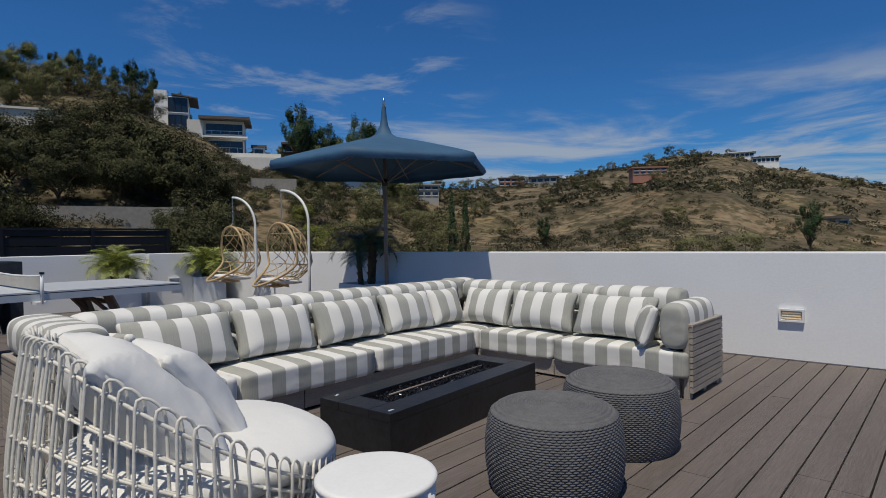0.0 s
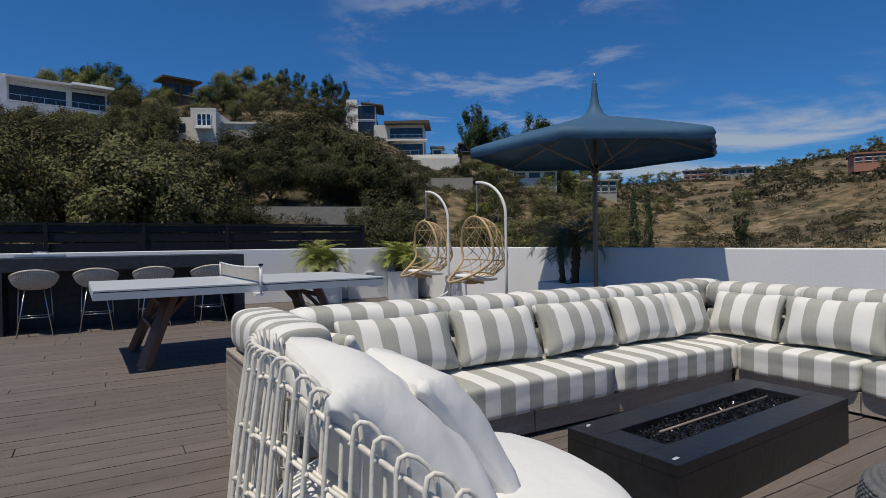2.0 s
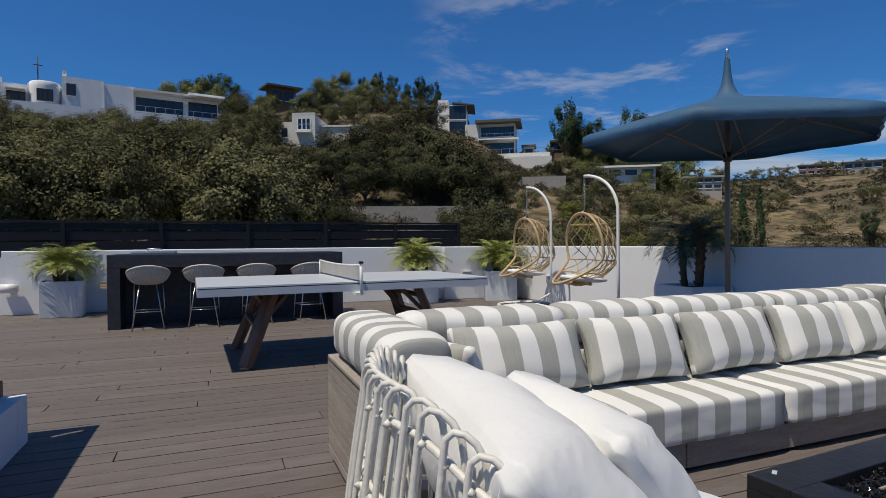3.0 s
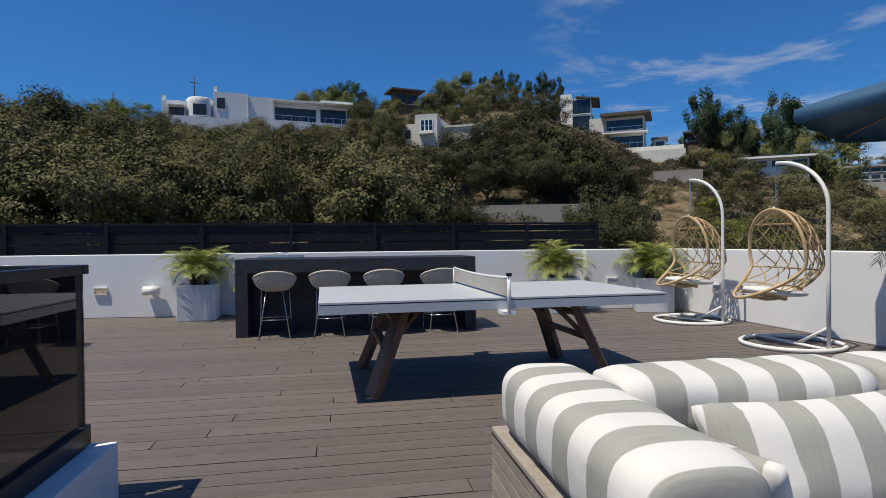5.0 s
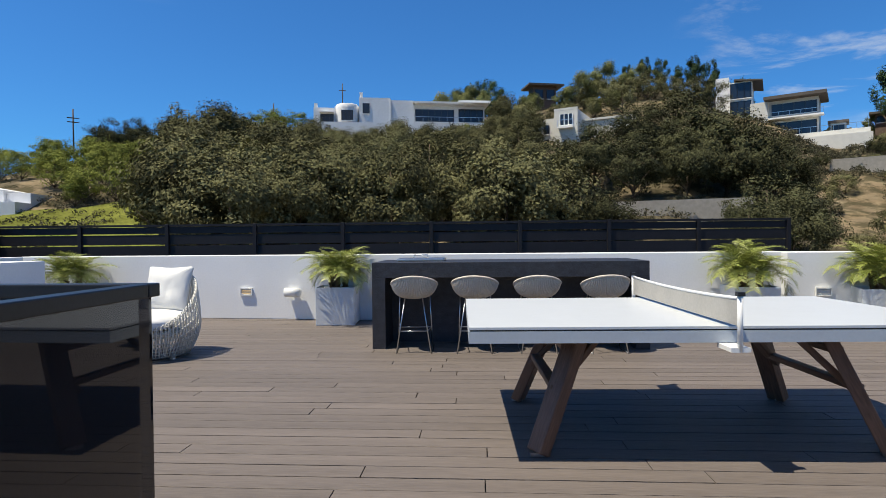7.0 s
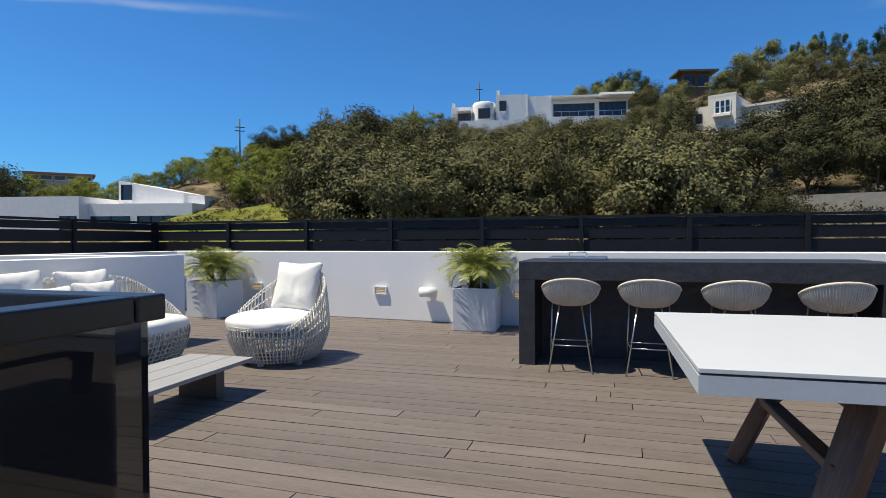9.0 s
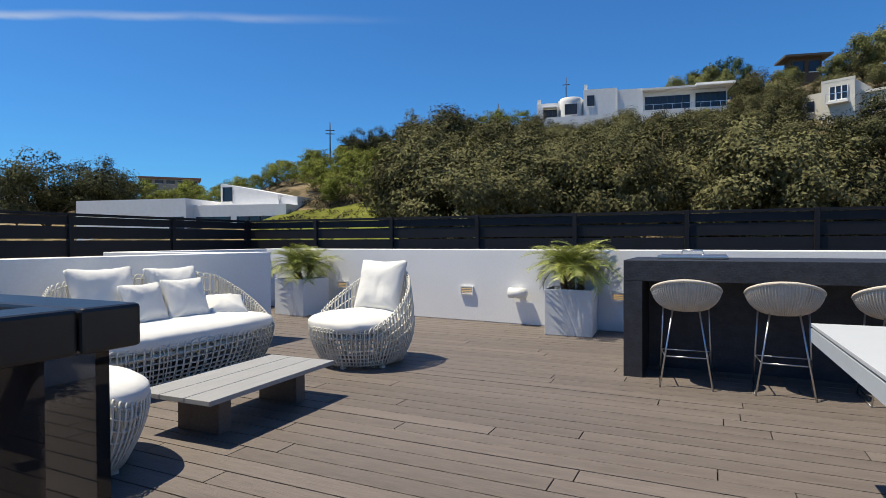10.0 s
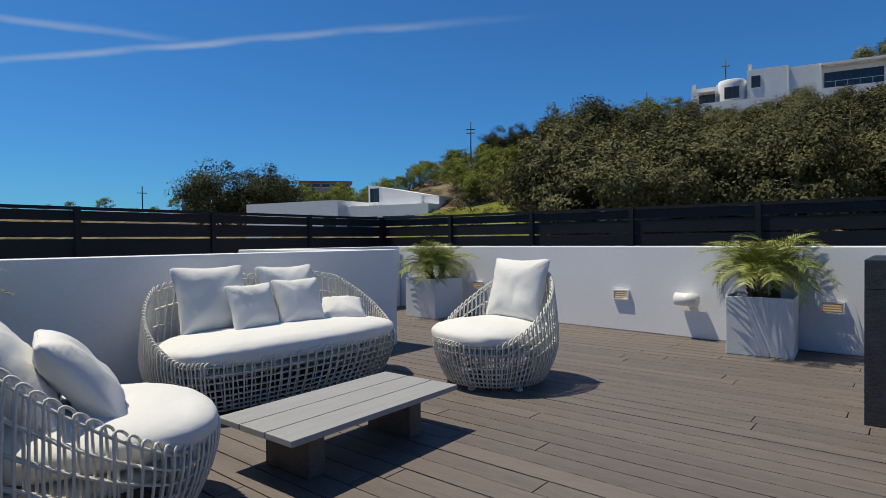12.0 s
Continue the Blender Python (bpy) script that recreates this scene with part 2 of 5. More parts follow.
M = {
    "stucco": material("white_stucco", (0.78, 0.79, 0.8), 0.85, vary=0.05, grain=(1.2, 40), bump=0.07, bump_scale=90),
    "deck": material("brown_composite_board", (0.136, 0.114, 0.103), 0.66, vary=0.28, grain=(2.0, 30), bump=0.35, bump_scale=60,
                     stretch=(0.25, 3, 3), per_object=0.2, per_island=0.12),
    "deck_under": material("dark_underlay", (0.02, 0.018, 0.016), 0.9),
    "planter": material("grey_white_planter", (0.6, 0.64, 0.68), 0.6, vary=0.06, grain=(2, 30), bump=0.1),
    "soil": material("soil", (0.05, 0.035, 0.025), 0.95, vary=0.4, bump=0.8),
    "bar": material("charcoal_slab", (0.026, 0.028, 0.036), 0.5, vary=0.55, grain=(12, 60), bump=0.15, bump_scale=40, stretch=(1, 1, 1.4), per_object=0.1),
    "black": material("black_painted_metal", (0.012, 0.012, 0.014), 0.35, vary=0.2, bump=0.03),
    "fence": material("black_fence_board", (0.012, 0.012, 0.016), 0.55, spec=0.3, vary=0.25, grain=(3, 50), bump=0.1, per_object=0.3),
    "glass": material("smoked_glass", (0.05, 0.047, 0.05), 0.02, vary=0.0, bump=0.0, trans=0.7),
    "steel": material("brushed_steel", (0.55, 0.56, 0.58), 0.3, 1.0, vary=0.1, bump=0.05),
    "white_metal": material("white_painted_metal", (0.8, 0.8, 0.78), 0.4, vary=0.04, bump=0.03),
    "table_top": material("white_table_laminate", (0.55, 0.58, 0.61), 0.35, vary=0.03, bump=0.02),
    "table_edge": material("pale_grey_steel", (0.45, 0.5, 0.55), 0.4, vary=0.05, bump=0.03),
    "net": material("grey_net_canvas", (0.42, 0.4, 0.36), 0.8, vary=0.1, bump=0.2, bump_scale=200),
    "leg_wood": material("brown_hardwood", (0.17, 0.088, 0.055), 0.5, vary=0.45, grain=(3, 25), bump=0.2, stretch=(6, 6, 0.6)),
    "grey_wood": material("weathered_grey_slat", (0.33, 0.29, 0.25), 0.7, vary=0.22, grain=(3, 30), bump=0.25, stretch=(1, 1, 6), per_object=0.25),
    "stripe": striped("striped_canvas"),
    "white_fabric": material("white_canvas", (0.7, 0.7, 0.685), 0.9, vary=0.03, grain=(3, 120), bump=0.45, bump_scale=7),
    "rattan": material("off_white_rattan", (0.68, 0.655, 0.59), 0.5, vary=0.12, grain=(8, 60), bump=0.1),
    "cane": material("honey_cane", (0.52, 0.37, 0.2), 0.5, vary=0.25, grain=(6, 60), bump=0.2),
    "stool_weave": material("beige_woven_cord", (0.6, 0.54, 0.46), 0.75, vary=0.15, grain=(8, 80), bump=0.4, bump_scale=120),
    "pouf": material("charcoal_knit_cord", (0.12, 0.12, 0.125), 0.9, vary=0.25, grain=(20, 150), bump=0.3, bump_scale=150),
    "pit": material("black_concrete", (0.012, 0.013, 0.016), 0.4, vary=0.6, grain=(3, 25), bump=0.12, bump_scale=30),
    "pebble": material("black_fire_glass", (0.02, 0.02, 0.022), 0.12, vary=0.6, bump=0, per_island=1.0),
    "slate_table": material("grey_composite_plank", (0.31, 0.31, 0.31), 0.55, vary=0.1, grain=(4, 60), bump=0.15, stretch=(6, 0.6, 1), per_object=0.1),
    "slab_leg": material("dark_brown_slab", (0.13, 0.105, 0.09), 0.6, vary=0.25, grain=(4, 60), bump=0.15),
    "canopy": material("navy_umbrella_canvas", (0.032, 0.1, 0.185), 0.7, vary=0.15, grain=(3, 60), bump=0.2, bump_scale=8),
    "pole_wood": material("grey_brown_pole", (0.2, 0.16, 0.14), 0.5, vary=0.2, stretch=(5, 5, 0.5)),
    "palm": material("palm_frond", (0.27, 0.3, 0.06), 0.5, vary=0.4, grain=(3, 12), bump=0.1, per_island=0.6),
    # palm_frond again, with the umbrella's shade put into a darker colour
    "palm_shaded": material("shaded_palm_frond", (0.03, 0.055, 0.02), 0.5, vary=0.45, grain=(3, 12), bump=0.1, per_island=0.6),
    "palm_trunk": material("palm_trunk", (0.12, 0.07, 0.035), 0.9, vary=0.5, grain=(15, 60), bump=1.0, bump_scale=40),
    "lamp_glow": bpy.data.materials.new("warm_led"),
    "bark": material("bark", (0.09, 0.065, 0.045), 0.9, vary=0.35, bump=0.6, bump_scale=20),
    "leaf_oak": material("oak_leaves", (0.066, 0.068, 0.034), 0.9, spec=0.08, vary=0.6, grain=(0.5, 4), bump=0, per_object=0.5, per_island=0.7),
    "leaf_olive": material("olive_leaves", (0.115, 0.112, 0.054), 0.9, spec=0.08, vary=0.55, grain=(0.5, 4), bump=0, per_object=0.75, per_island=0.7),
    "leaf_bright": material("bright_leaves", (0.17, 0.19, 0.045), 0.9, spec=0.08, vary=0.5, grain=(0.5, 4), bump=0, per_object=0.35, per_island=0.7),
    "leaf_light": material("light_leaves", (0.155, 0.165, 0.065), 0.9, spec=0.08, vary=0.5, grain=(0.5, 4), bump=0, per_object=0.4, per_island=0.7),
    "leaf_pine": material("pine_needles", (0.055, 0.085, 0.04), 0.9, spec=0.08, vary=0.5, grain=(0.5, 4), bump=0, per_object=0.3, per_island=0.7),
    "scrub": material("dry_scrub", (0.085, 0.08, 0.05), 0.9, spec=0.1, vary=0.55, grain=(0.02, 0.5), bump=0, per_island=0.9),
    "house_white": material("white_house_render", (0.8, 0.8, 0.8), 0.85, vary=0.06, grain=(0.2, 2), bump=0.1, bump_scale=8),
    "house_grey": material("grey_house_render", (0.36, 0.35, 0.33), 0.85, vary=0.08, grain=(0.2, 2), bump=0.1, bump_scale=8),
    "house_pale": material("pale_house_render", (0.62, 0.61, 0.57), 0.85, vary=0.08, grain=(0.2, 2), bump=0.1, bump_scale=8),
    "house_red": material("terracotta_house_render", (0.36, 0.17, 0.12), 0.85, vary=0.1, grain=(0.2, 2), bump=0.1, bump_scale=8),
    "house_brown": material("brown_house_cladding", (0.12, 0.08, 0.06), 0.8, vary=0.2, grain=(0.2, 2), bump=0.1, bump_scale=8),
    "roof_dark": material("dark_roof", (0.1, 0.085, 0.075), 0.8, vary=0.2, grain=(0.2, 2), bump=0.1),
    "window": material("house_window_glass", (0.02, 0.03, 0.05), 0.12, vary=0.1, bump=0, spec=0.5),
    "concrete": material("old_concrete", (0.3, 0.28, 0.25), 0.9, vary=0.2, grain=(0.3, 3), bump=0.2),
    "lawn": material("ivy_slope", (0.135, 0.145, 0.035), 0.95, spec=0.02, vary=0.45, grain=(0.3, 3), bump=1.0, bump_scale=2),
}
lg = M["lamp_glow"]
lg.use_nodes = True
lg.node_tree.nodes["Principled BSDF"].inputs["Emission Color"].default_value = (1.0, 0.62, 0.2, 1)
lg.node_tree.nodes["Principled BSDF"].inputs["Emission Strength"].default_value = 0.28
lg.node_tree.nodes["Principled BSDF"].inputs["Base Color"].default_value = (0.7, 0.6, 0.4, 1)


# ---- building blocks ----
def mesh_of(name, bm, mat, smooth=False):
    me = bpy.data.meshes.new(name)
    bm.normal_update()
    bm.to_mesh(me)
    bm.free()
    me.materials.append(mat)
    if smooth:
        me.polygons.foreach_set("use_smooth", [True] * len(me.polygons))
    return me


def raw_mesh(name, verts, faces, mat, smooth=False):
    me = bpy.data.meshes.new(name)
    me.from_pydata([tuple(v) for v in verts], [], faces)
    me.validate()
    me.materials.append(mat)
    if smooth:
        me.polygons.foreach_set("use_smooth", [True] * len(me.polygons))
    return me


def part(name, bm, mat, parent, label="", smooth=False):
    ob = new(name, bm if isinstance(bm, bpy.types.Mesh) else mesh_of(name, bm, mat, smooth))
    ob.parent = parent
    return tagged(ob, label) if label else ob


def thing(name, label, category, m=None, group="", kind=""):
    e = new(name)
    e.empty_display_size = 0.2
    e.matrix_world = m or Matrix()
    return tagged(e, label, category, group, kind)


def box(bm, x0, y0, z0, x1, y1, z1, bevel=0.0, m=None):
    made = bmesh.ops.create_cube(bm, size=1.0)["verts"]
    bmesh.ops.transform(bm, matrix=Matrix.LocRotScale(((x0 + x1) / 2, (y0 + y1) / 2, (z0 + z1) / 2), None, (x1 - x0, y1 - y0, z1 - z0)), verts=made)
    if bevel:
        edges = list({e for v in made for e in v.link_edges})
        made = list({v for f in bmesh.ops.bevel(bm, geom=edges, offset=bevel, segments=2, affect="EDGES", profile=0.5)["faces"] for v in f.verts} | {v for v in made if v.is_valid})
    if m is not None:
        bmesh.ops.transform(bm, matrix=m, verts=[v for v in made if v.is_valid])
    return bm


def boxed(*a, bevel=0.0, m=None):
    return box(bmesh.new(), *a, bevel=bevel, m=m)


def tube(points, radius, sides=6, closed=False, taper=None):
    """Vertices and faces of a round rod along a polyline."""
    pts = [Vector(p) for p in points]
    n = len(pts)
    verts, faces = [], []
    ref = Vector((0, 0, 1))
    prev = None
    for i, p in enumerate(pts):
        a = pts[(i - 1) % n] if closed or i else p
        b = pts[(i + 1) % n] if closed or i < n - 1 else p
        d = (b - a).normalized()
        if prev is None:
            side = d.cross(ref if abs(d.z) < 0.95 else Vector((1, 0, 0))).normalized()
        else:
            side = (prev - d * prev.dot(d)).normalized()
        prev = side
        other = d.cross(side)
        r = radius if taper is None else radius * (1 + (taper - 1) * i / (n - 1))
        for k in range(sides):
            t = 2 * math.pi * k / sides
            verts.append(p + (side * math.cos(t) + other * math.sin(t)) * r)
    for i in range(n if closed else n - 1):
        j = (i + 1) % n
        for k in range(sides):
            l = (k + 1) % sides
            faces.append((i * sides + k, i * sides + l, j * sides + l, j * sides + k))
    if not closed:
        faces.append(tuple(range(sides))[::-1])
        faces.append(tuple((n - 1) * sides + k for k in range(sides)))
    return verts, faces


def tubes(name, lines, mat, sides=6):
    """One mesh of several rods: (points, radius, closed)."""
    verts, faces = [], []
    for line in lines:
        v, f = tube(line[0], line[1], sides, len(line) > 2 and line[2], line[3] if len(line) > 3 else None)
        o = len(verts)
        verts += v
        faces += [tuple(i + o for i in q) for q in f]
    return raw_mesh(name, verts, faces, mat, True)


def lathe(profile, steps=40):
    verts, faces = [], []
    for r, z in profile:
        for k in range(steps):
            t = 2 * math.pi * k / steps
            verts.append((r * math.cos(t), r * math.sin(t), z))
    for i in range(len(profile) - 1):
        for k in range(steps):
            l = (k + 1) % steps
            faces.append((i * steps + k, i * steps + l, (i + 1) * steps + l, (i + 1) * steps + k))
    return verts, faces


def cushion_mesh(name, lx, ly, lz, mat, square=7.0, pillow=0.0, seed=0, rough=0.012, cuts=9, roll=0.0):
    """A stuffed cushion, centred; pillow: how far it thins towards its seams (thin axis z)."""
    bm = bmesh.new()
    bmesh.ops.create_cube(bm, size=2.0)
    bmesh.ops.subdivide_edges(bm, edges=bm.edges[:], cuts=cuts, use_grid_fill=True)
    off = Vector((seed * 3.1, seed * 1.7, seed * 0.9))
    for v in bm.verts:
        p = v.co.copy()
        n = (abs(p.x) ** square + abs(p.y) ** square + abs(p.z) ** square) ** (1 / square)
        q = p / n
        if roll:
            most = max(abs(p.y), abs(p.z), 1e-6)
            cross = most / (abs(p.y) ** roll + abs(p.z) ** roll) ** (1 / roll) * (1 - 0.13 * abs(p.x) ** 14) if most > 1e-5 else 1
            q = Vector((p.x * (1 - 0.03 * most ** 6), p.y * cross, p.z * cross))
        if pillow:
            e = max(abs(q.x), abs(q.y))
            q.z *= (1 - pillow * e ** 3.2) * (1 - 0.5 * pillow * (q.x * q.y) ** 2)
            pinch = 1 - 0.1 * (1 - abs(q.y) ** 2) * (abs(q.x) ** 6)
            pinch2 = 1 - 0.1 * (1 - abs(q.x) ** 2) * (abs(q.y) ** 6)
            q.x, q.y = q.x * pinch, q.y * pinch2
        elif not roll:
            q.z *= 1 + 0.1 * (1 - q.x ** 2) * (1 - q.y ** 2)
        w = Vector((q.x * lx / 2, q.y * ly / 2, q.z * lz / 2))
        if pillow:
            fan = math.atan2(abs(q.y) - 1.15, abs(q.x) - 1.15)
            w.z += math.copysign(1, q.z) * rough * 0.8 * math.sin(fan * 17 + seed + 3 * noise.noise(w * 5 + off)) * (abs(q.x * q.y)) ** 0.8 * (1 - max(abs(q.x), abs(q.y)) ** 4)
        if pillow:
            fold = 1 - abs(noise.noise(Vector((w.x * 9, w.y * 5, seed))) * 2.4)
            w.z += math.copysign(1, q.z) * rough * 0.45 * max(0, fold) ** 3 * (1 - max(abs(q.x), abs(q.y)) ** 4)
        calm = 1 - 0.9 * max(abs(q.x), abs(q.y)) ** 3 if pillow else 1
        w += q.normalized() * rough * calm * (noise.noise(w * 7 + off) + 0.6 * noise.noise(Vector((w.x * 22, w.y * 7, w.z * 22)) + off))
        v.co = w
    return mesh_of(name, bm, mat, True)


def cushion(name, label, size, m, mat, group="", **kw):
    ob = new(name, cushion_mesh(name, *size, mat, **kw))
    ob.matrix_world = m
    return tagged(ob, label, "cushion" if "pillow" not in name else "pillow", group)


# ---- terrace ----
WALL_H = 1.03


def wall(name, a, b, height, thick, label, z0=0.0):
    """A wall with its inner face from a to b (its thickness lies to the left of that line)."""
    a, b = Vector((*a, 0)), Vector((*b, 0))
    d = b - a
    ob = new(name, mesh_of(name, boxed(0, 0, z0, d.length, thick, height, bevel=0.012), M["stucco"]))
    ob.matrix_world = Matrix.Translation(a) @ Matrix.Rotation(math.atan2(d.y, d.x), 4, "Z")
    return tagged(ob, label, "wall", kind="structure")


WHITE_WALL = "low white stucco parapet wall round the roof deck"
wall("wall_north", (-6.7, 2.93), (5.47, 1.895), WALL_H, 0.22, WHITE_WALL)
wall("wall_north_step", (5.45, 1.715), (7.1, 1.575), WALL_H - 0.004, 0.3, WHITE_WALL)
wall("wall_east", (6.91, 1.58), (7.42, -11.9), WALL_H - 0.002, 0.22, WHITE_WALL)
wall("wall_south", (7.5, -11.9), (-4.3, -11.9), WALL_H, 0.22, WHITE_WALL)
wall("wall_west", (-4.1, -11.9), (-4.1, 0.25), WALL_H + 0.004, 0.24, WHITE_WALL)
wall("wall_west_return", (-4.36, 0.23), (-6.6, 0.23), WALL_H, 0.24, WHITE_WALL)
wall("wall_west_end", (-6.6, 0.0), (-6.6, 2.9), WALL_H - 0.003, 0.24, WHITE_WALL)
tagged(new("roof_slab", mesh_of("roof_slab", boxed(-8.4, -12.5, -0.5, 8.3, 5.6, -0.04), M["deck_under"])), "dark roof slab under the deck boards", "roof", kind="structure")


# ---- hills ----
HILL = ((-180, 1.0, 300), (-120, 1.5, 260), (-80, 2.0, 200), (-60, 3.0, 150), (-48, 4.0, 112), (-37, 7.0, 110), (-26, 9.4, 115), (-12, 10.8, 118),
        (5, 12.4, 130), (17, 13.6, 130), (25, 11.2, 130), (31, 8.6, 140), (40, 6.4, 170), (50, 5.2, 260), (60, 5.8, 330), (66, 6.7, 350),
        (70, 7.45, 350), (75, 7.3, 350), (79.5, 5.6, 380), (88, 3.6, 420), (110, 2.0, 420), (180, 1.0, 300))
CX, CY = 1.2, -7.0


def ridge(az):
    for (a0, e0, r0), (a1, e1, r1) in zip(HILL, HILL[1:]):
        if a0 <= az <= a1:
            t = (az - a0) / (a1 - a0)
            t = t * t * (3 - 2 * t)
            return e0 + (e1 - e0) * t, r0 + (r1 - r0) * t
    return HILL[0][1:]


def ground_z(az, r):
    el, far = ridge(az)
    top = far * math.tan(radians(el)) + 1.2
    foot = 30.0
    s = (r - foot) / (far - foot)
    if s <= 0:
        z = -7.0
    elif s <= 1:
        z = -7.0 + (top + 7.0) * (s ** 0.92)
    else:
        z = max(top - (r - far) * 0.12, -25.0)
    k = min(max((r - 30) / 60, 0), 1)
    a = radians(az)
    x, y = r * math.sin(a), r * math.cos(a)
    gully = abs(noise.noise(Vector((x, y, 0)) * 0.016)) * 0.07 * r if az > 44 and r < far * 1.05 else 0
    return z + k * (noise.noise(Vector((x, y, 3)) * 0.03) * 2.2 + noise.noise(Vector((x, y, 7)) * 0.12) * 0.8) - gully * k * (1 - max(0, s) if s < 1 else 0)


def spot(az, r, dz=0.0):
    a = radians(az)
    return Vector((CX + r * math.sin(a), CY + r * math.cos(a), ground_z(az, r) + dz))


def hill_material(name, color, rough, **kw):
    """Dry earth and straw with dark low growth in patches and specks."""
    m = material(name, color, rough, **kw)
    nt = m.node_tree
    b = nt.nodes["Principled BSDF"]
    last = b.inputs["Base Color"].links[0].from_socket
    tc = nt.nodes.new("ShaderNodeTexCoord")
    for scale, lo, hi, tone, most in ((0.022, 0.5, 0.62, (0.25, 0.2, 0.1, 1), 0.6), (0.07, 0.43, 0.56, (0.1, 0.085, 0.06, 1), 0.85), (0.42, 0.45, 0.57, (0.05, 0.047, 0.026, 1), 0.8)):
        n = nt.nodes.new("ShaderNodeTexNoise")
        n.inputs["Scale"].default_value, n.inputs["Detail"].default_value, n.inputs["Roughness"].default_value = scale, 6.0, 0.65
        nt.links.new(tc.outputs["Object"], n.inputs["Vector"])
        r = nt.nodes.new("ShaderNodeMapRange")
        r.inputs["From Min"].default_value, r.inputs["From Max"].default_value, r.inputs["To Max"].default_value = lo, hi, most
        nt.links.new(n.outputs["Fac"], r.inputs["Value"])
        x = nt.nodes.new("ShaderNodeMixRGB")
        x.inputs["Color2"].default_value = tone
        nt.links.new(r.outputs[0], x.inputs["Fac"])
        nt.links.new(last, x.inputs["Color1"])
        last = x.outputs[0]
    nt.links.new(last, b.inputs["Base Color"])
    return m


def hillside():
    radii = [0, 14, 22, 30] + [30 + 4.5 * i for i in range(1, 27)] + [160 + 9 * i for i in range(1, 30)] + [440, 480, 560, 700, 1000, 1800, 4000]
    azs = [-180 + 5 * i for i in range(18)] + [-90 + 1.25 * i for i in range(152)] + [100 + 5 * i for i in range(16)]
    verts, faces = [], []
    for az in azs:
        for r in radii:
            verts.append(spot(az, r))
    n = len(radii)
    for i in range(len(azs)):
        j = (i + 1) % len(azs)
        for k in range(n - 1):
            faces.append((i * n + k, i * n + k + 1, j * n + k + 1, j * n + k))
    m = hill_material("dry_hillside", (0.31, 0.25, 0.165), 0.95, grain=(0.04, 0.5), bump=0.9, bump_scale=0.5, dark=(0.16, 0.11, 0.065), spec=0.05, space="Object")
    me = raw_mesh("ground", verts, faces, m, True)
    return tagged(new("ground", me), "dry brown hillside with bare earth slopes round the valley", "hillside", kind="structure")


hillside()


def crown_mesh(name, mat, rx, rz, clumps, leaves, size, seed, bottom=-0.5, shape="round"):
    """Many small leaves in uneven clumps gathered into lobes, centred on the crown's middle."""
    rng = np.random.default_rng(seed)
    lobes = rng.normal(size=(9, 3))
    lobes /= np.linalg.norm(lobes, axis=1)[:, None]
    lobes[:, 2] = np.maximum(lobes[:, 2], -0.35)
    verts = []
    for c in range(clumps):
        d = rng.normal(size=3)
        d /= np.linalg.norm(d)
        p = d * rng.uniform(0.45, 1.0) ** 0.6
        if c % 3:
            p = lobes[c % 9] * rng.uniform(0.55, 0.85) + d * rng.uniform(0.1, 0.38)
            d = p / (np.linalg.norm(p) + 1e-6)
        p[2] = max(p[2], bottom + rng.uniform(-0.1, 0.15))
        if shape == "cone":
            h = rng.uniform(0, 1)
            t = rng.uniform(0, 2 * math.pi)
            w = (1 - h) ** 0.8 * rng.uniform(0.5, 1.0) + 0.05
            p = np.array([w * math.cos(t), w * math.sin(t), 2 * h - 1])
            d = np.array([math.cos(t), math.sin(t), 0.2])
        cr = rng.uniform(0.18, 0.36)
        q = rng.normal(size=(leaves, 3))
        q /= np.linalg.norm(q, axis=1)[:, None]
        o = (p + q * cr * rng.uniform(0.45, 1.05, size=(leaves, 1)) * np.array([1, 1, 0.85])) * np.array([rx, rx, rz])
        nrm = q * 0.7 + d * 0.6 + rng.normal(size=(leaves, 3)) * 0.34 + np.array([0, 0, 0.3])
        nrm /= np.linalg.norm(nrm, axis=1)[:, None]
        a = np.cross(nrm, rng.normal(size=(leaves, 3)))
        a /= np.linalg.norm(a, axis=1)[:, None] + 1e-6
        b = np.cross(nrm, a)
        k = size * rng.uniform(0.6, 1.45, size=(leaves, 1))
        verts.append(np.stack([o - a * k, o + b * k * 0.8 + a * k * 0.1, o + a * k - b * k * 0.35], axis=1).reshape(-1, 3))
    verts = np.concatenate(verts)
    return raw_mesh(name, verts.tolist(), [(i, i + 1, i + 2) for i in range(0, len(verts), 3)], mat)


def tree(kind, height, spread, mat, label, seed, clumps=46, leaves=34, size=0.3, lift=0.55, shape="round", bottom=-0.6):
    rng = random.Random(seed)
    e = thing(kind, label, "tree")
    h0 = height * (1 - lift)
    lines = [([(0, 0, -1.5), (0.05 * height * rng.uniform(-1, 1) * 0.5, 0.02 * height, h0 * 0.6), (0, 0, height * 0.8)], 0.022 * height, False, 0.3)]
    for i in range(6):
        t = i * 1.05 + rng.uniform(-0.3, 0.3)
        z = h0 * rng.uniform(0.5, 1.3)
        lines.append(([(0, 0, z), (spread * 0.3 * math.cos(t), spread * 0.3 * math.sin(t), z + height * 0.15), (spread * 0.7 * math.cos(t), spread * 0.7 * math.sin(t), z + height * 0.3)], 0.014 * height, False, 0.3))
    part("trunk", tubes("trunk", lines, M["bark"], 5), None, e)
    c = part("crown", crown_mesh("crown", mat, spread, height * lift / 2, clumps, leaves, size, seed, bottom, shape), None, e)
    c.location = (0, 0, height * (1 - lift / 2))
    return e


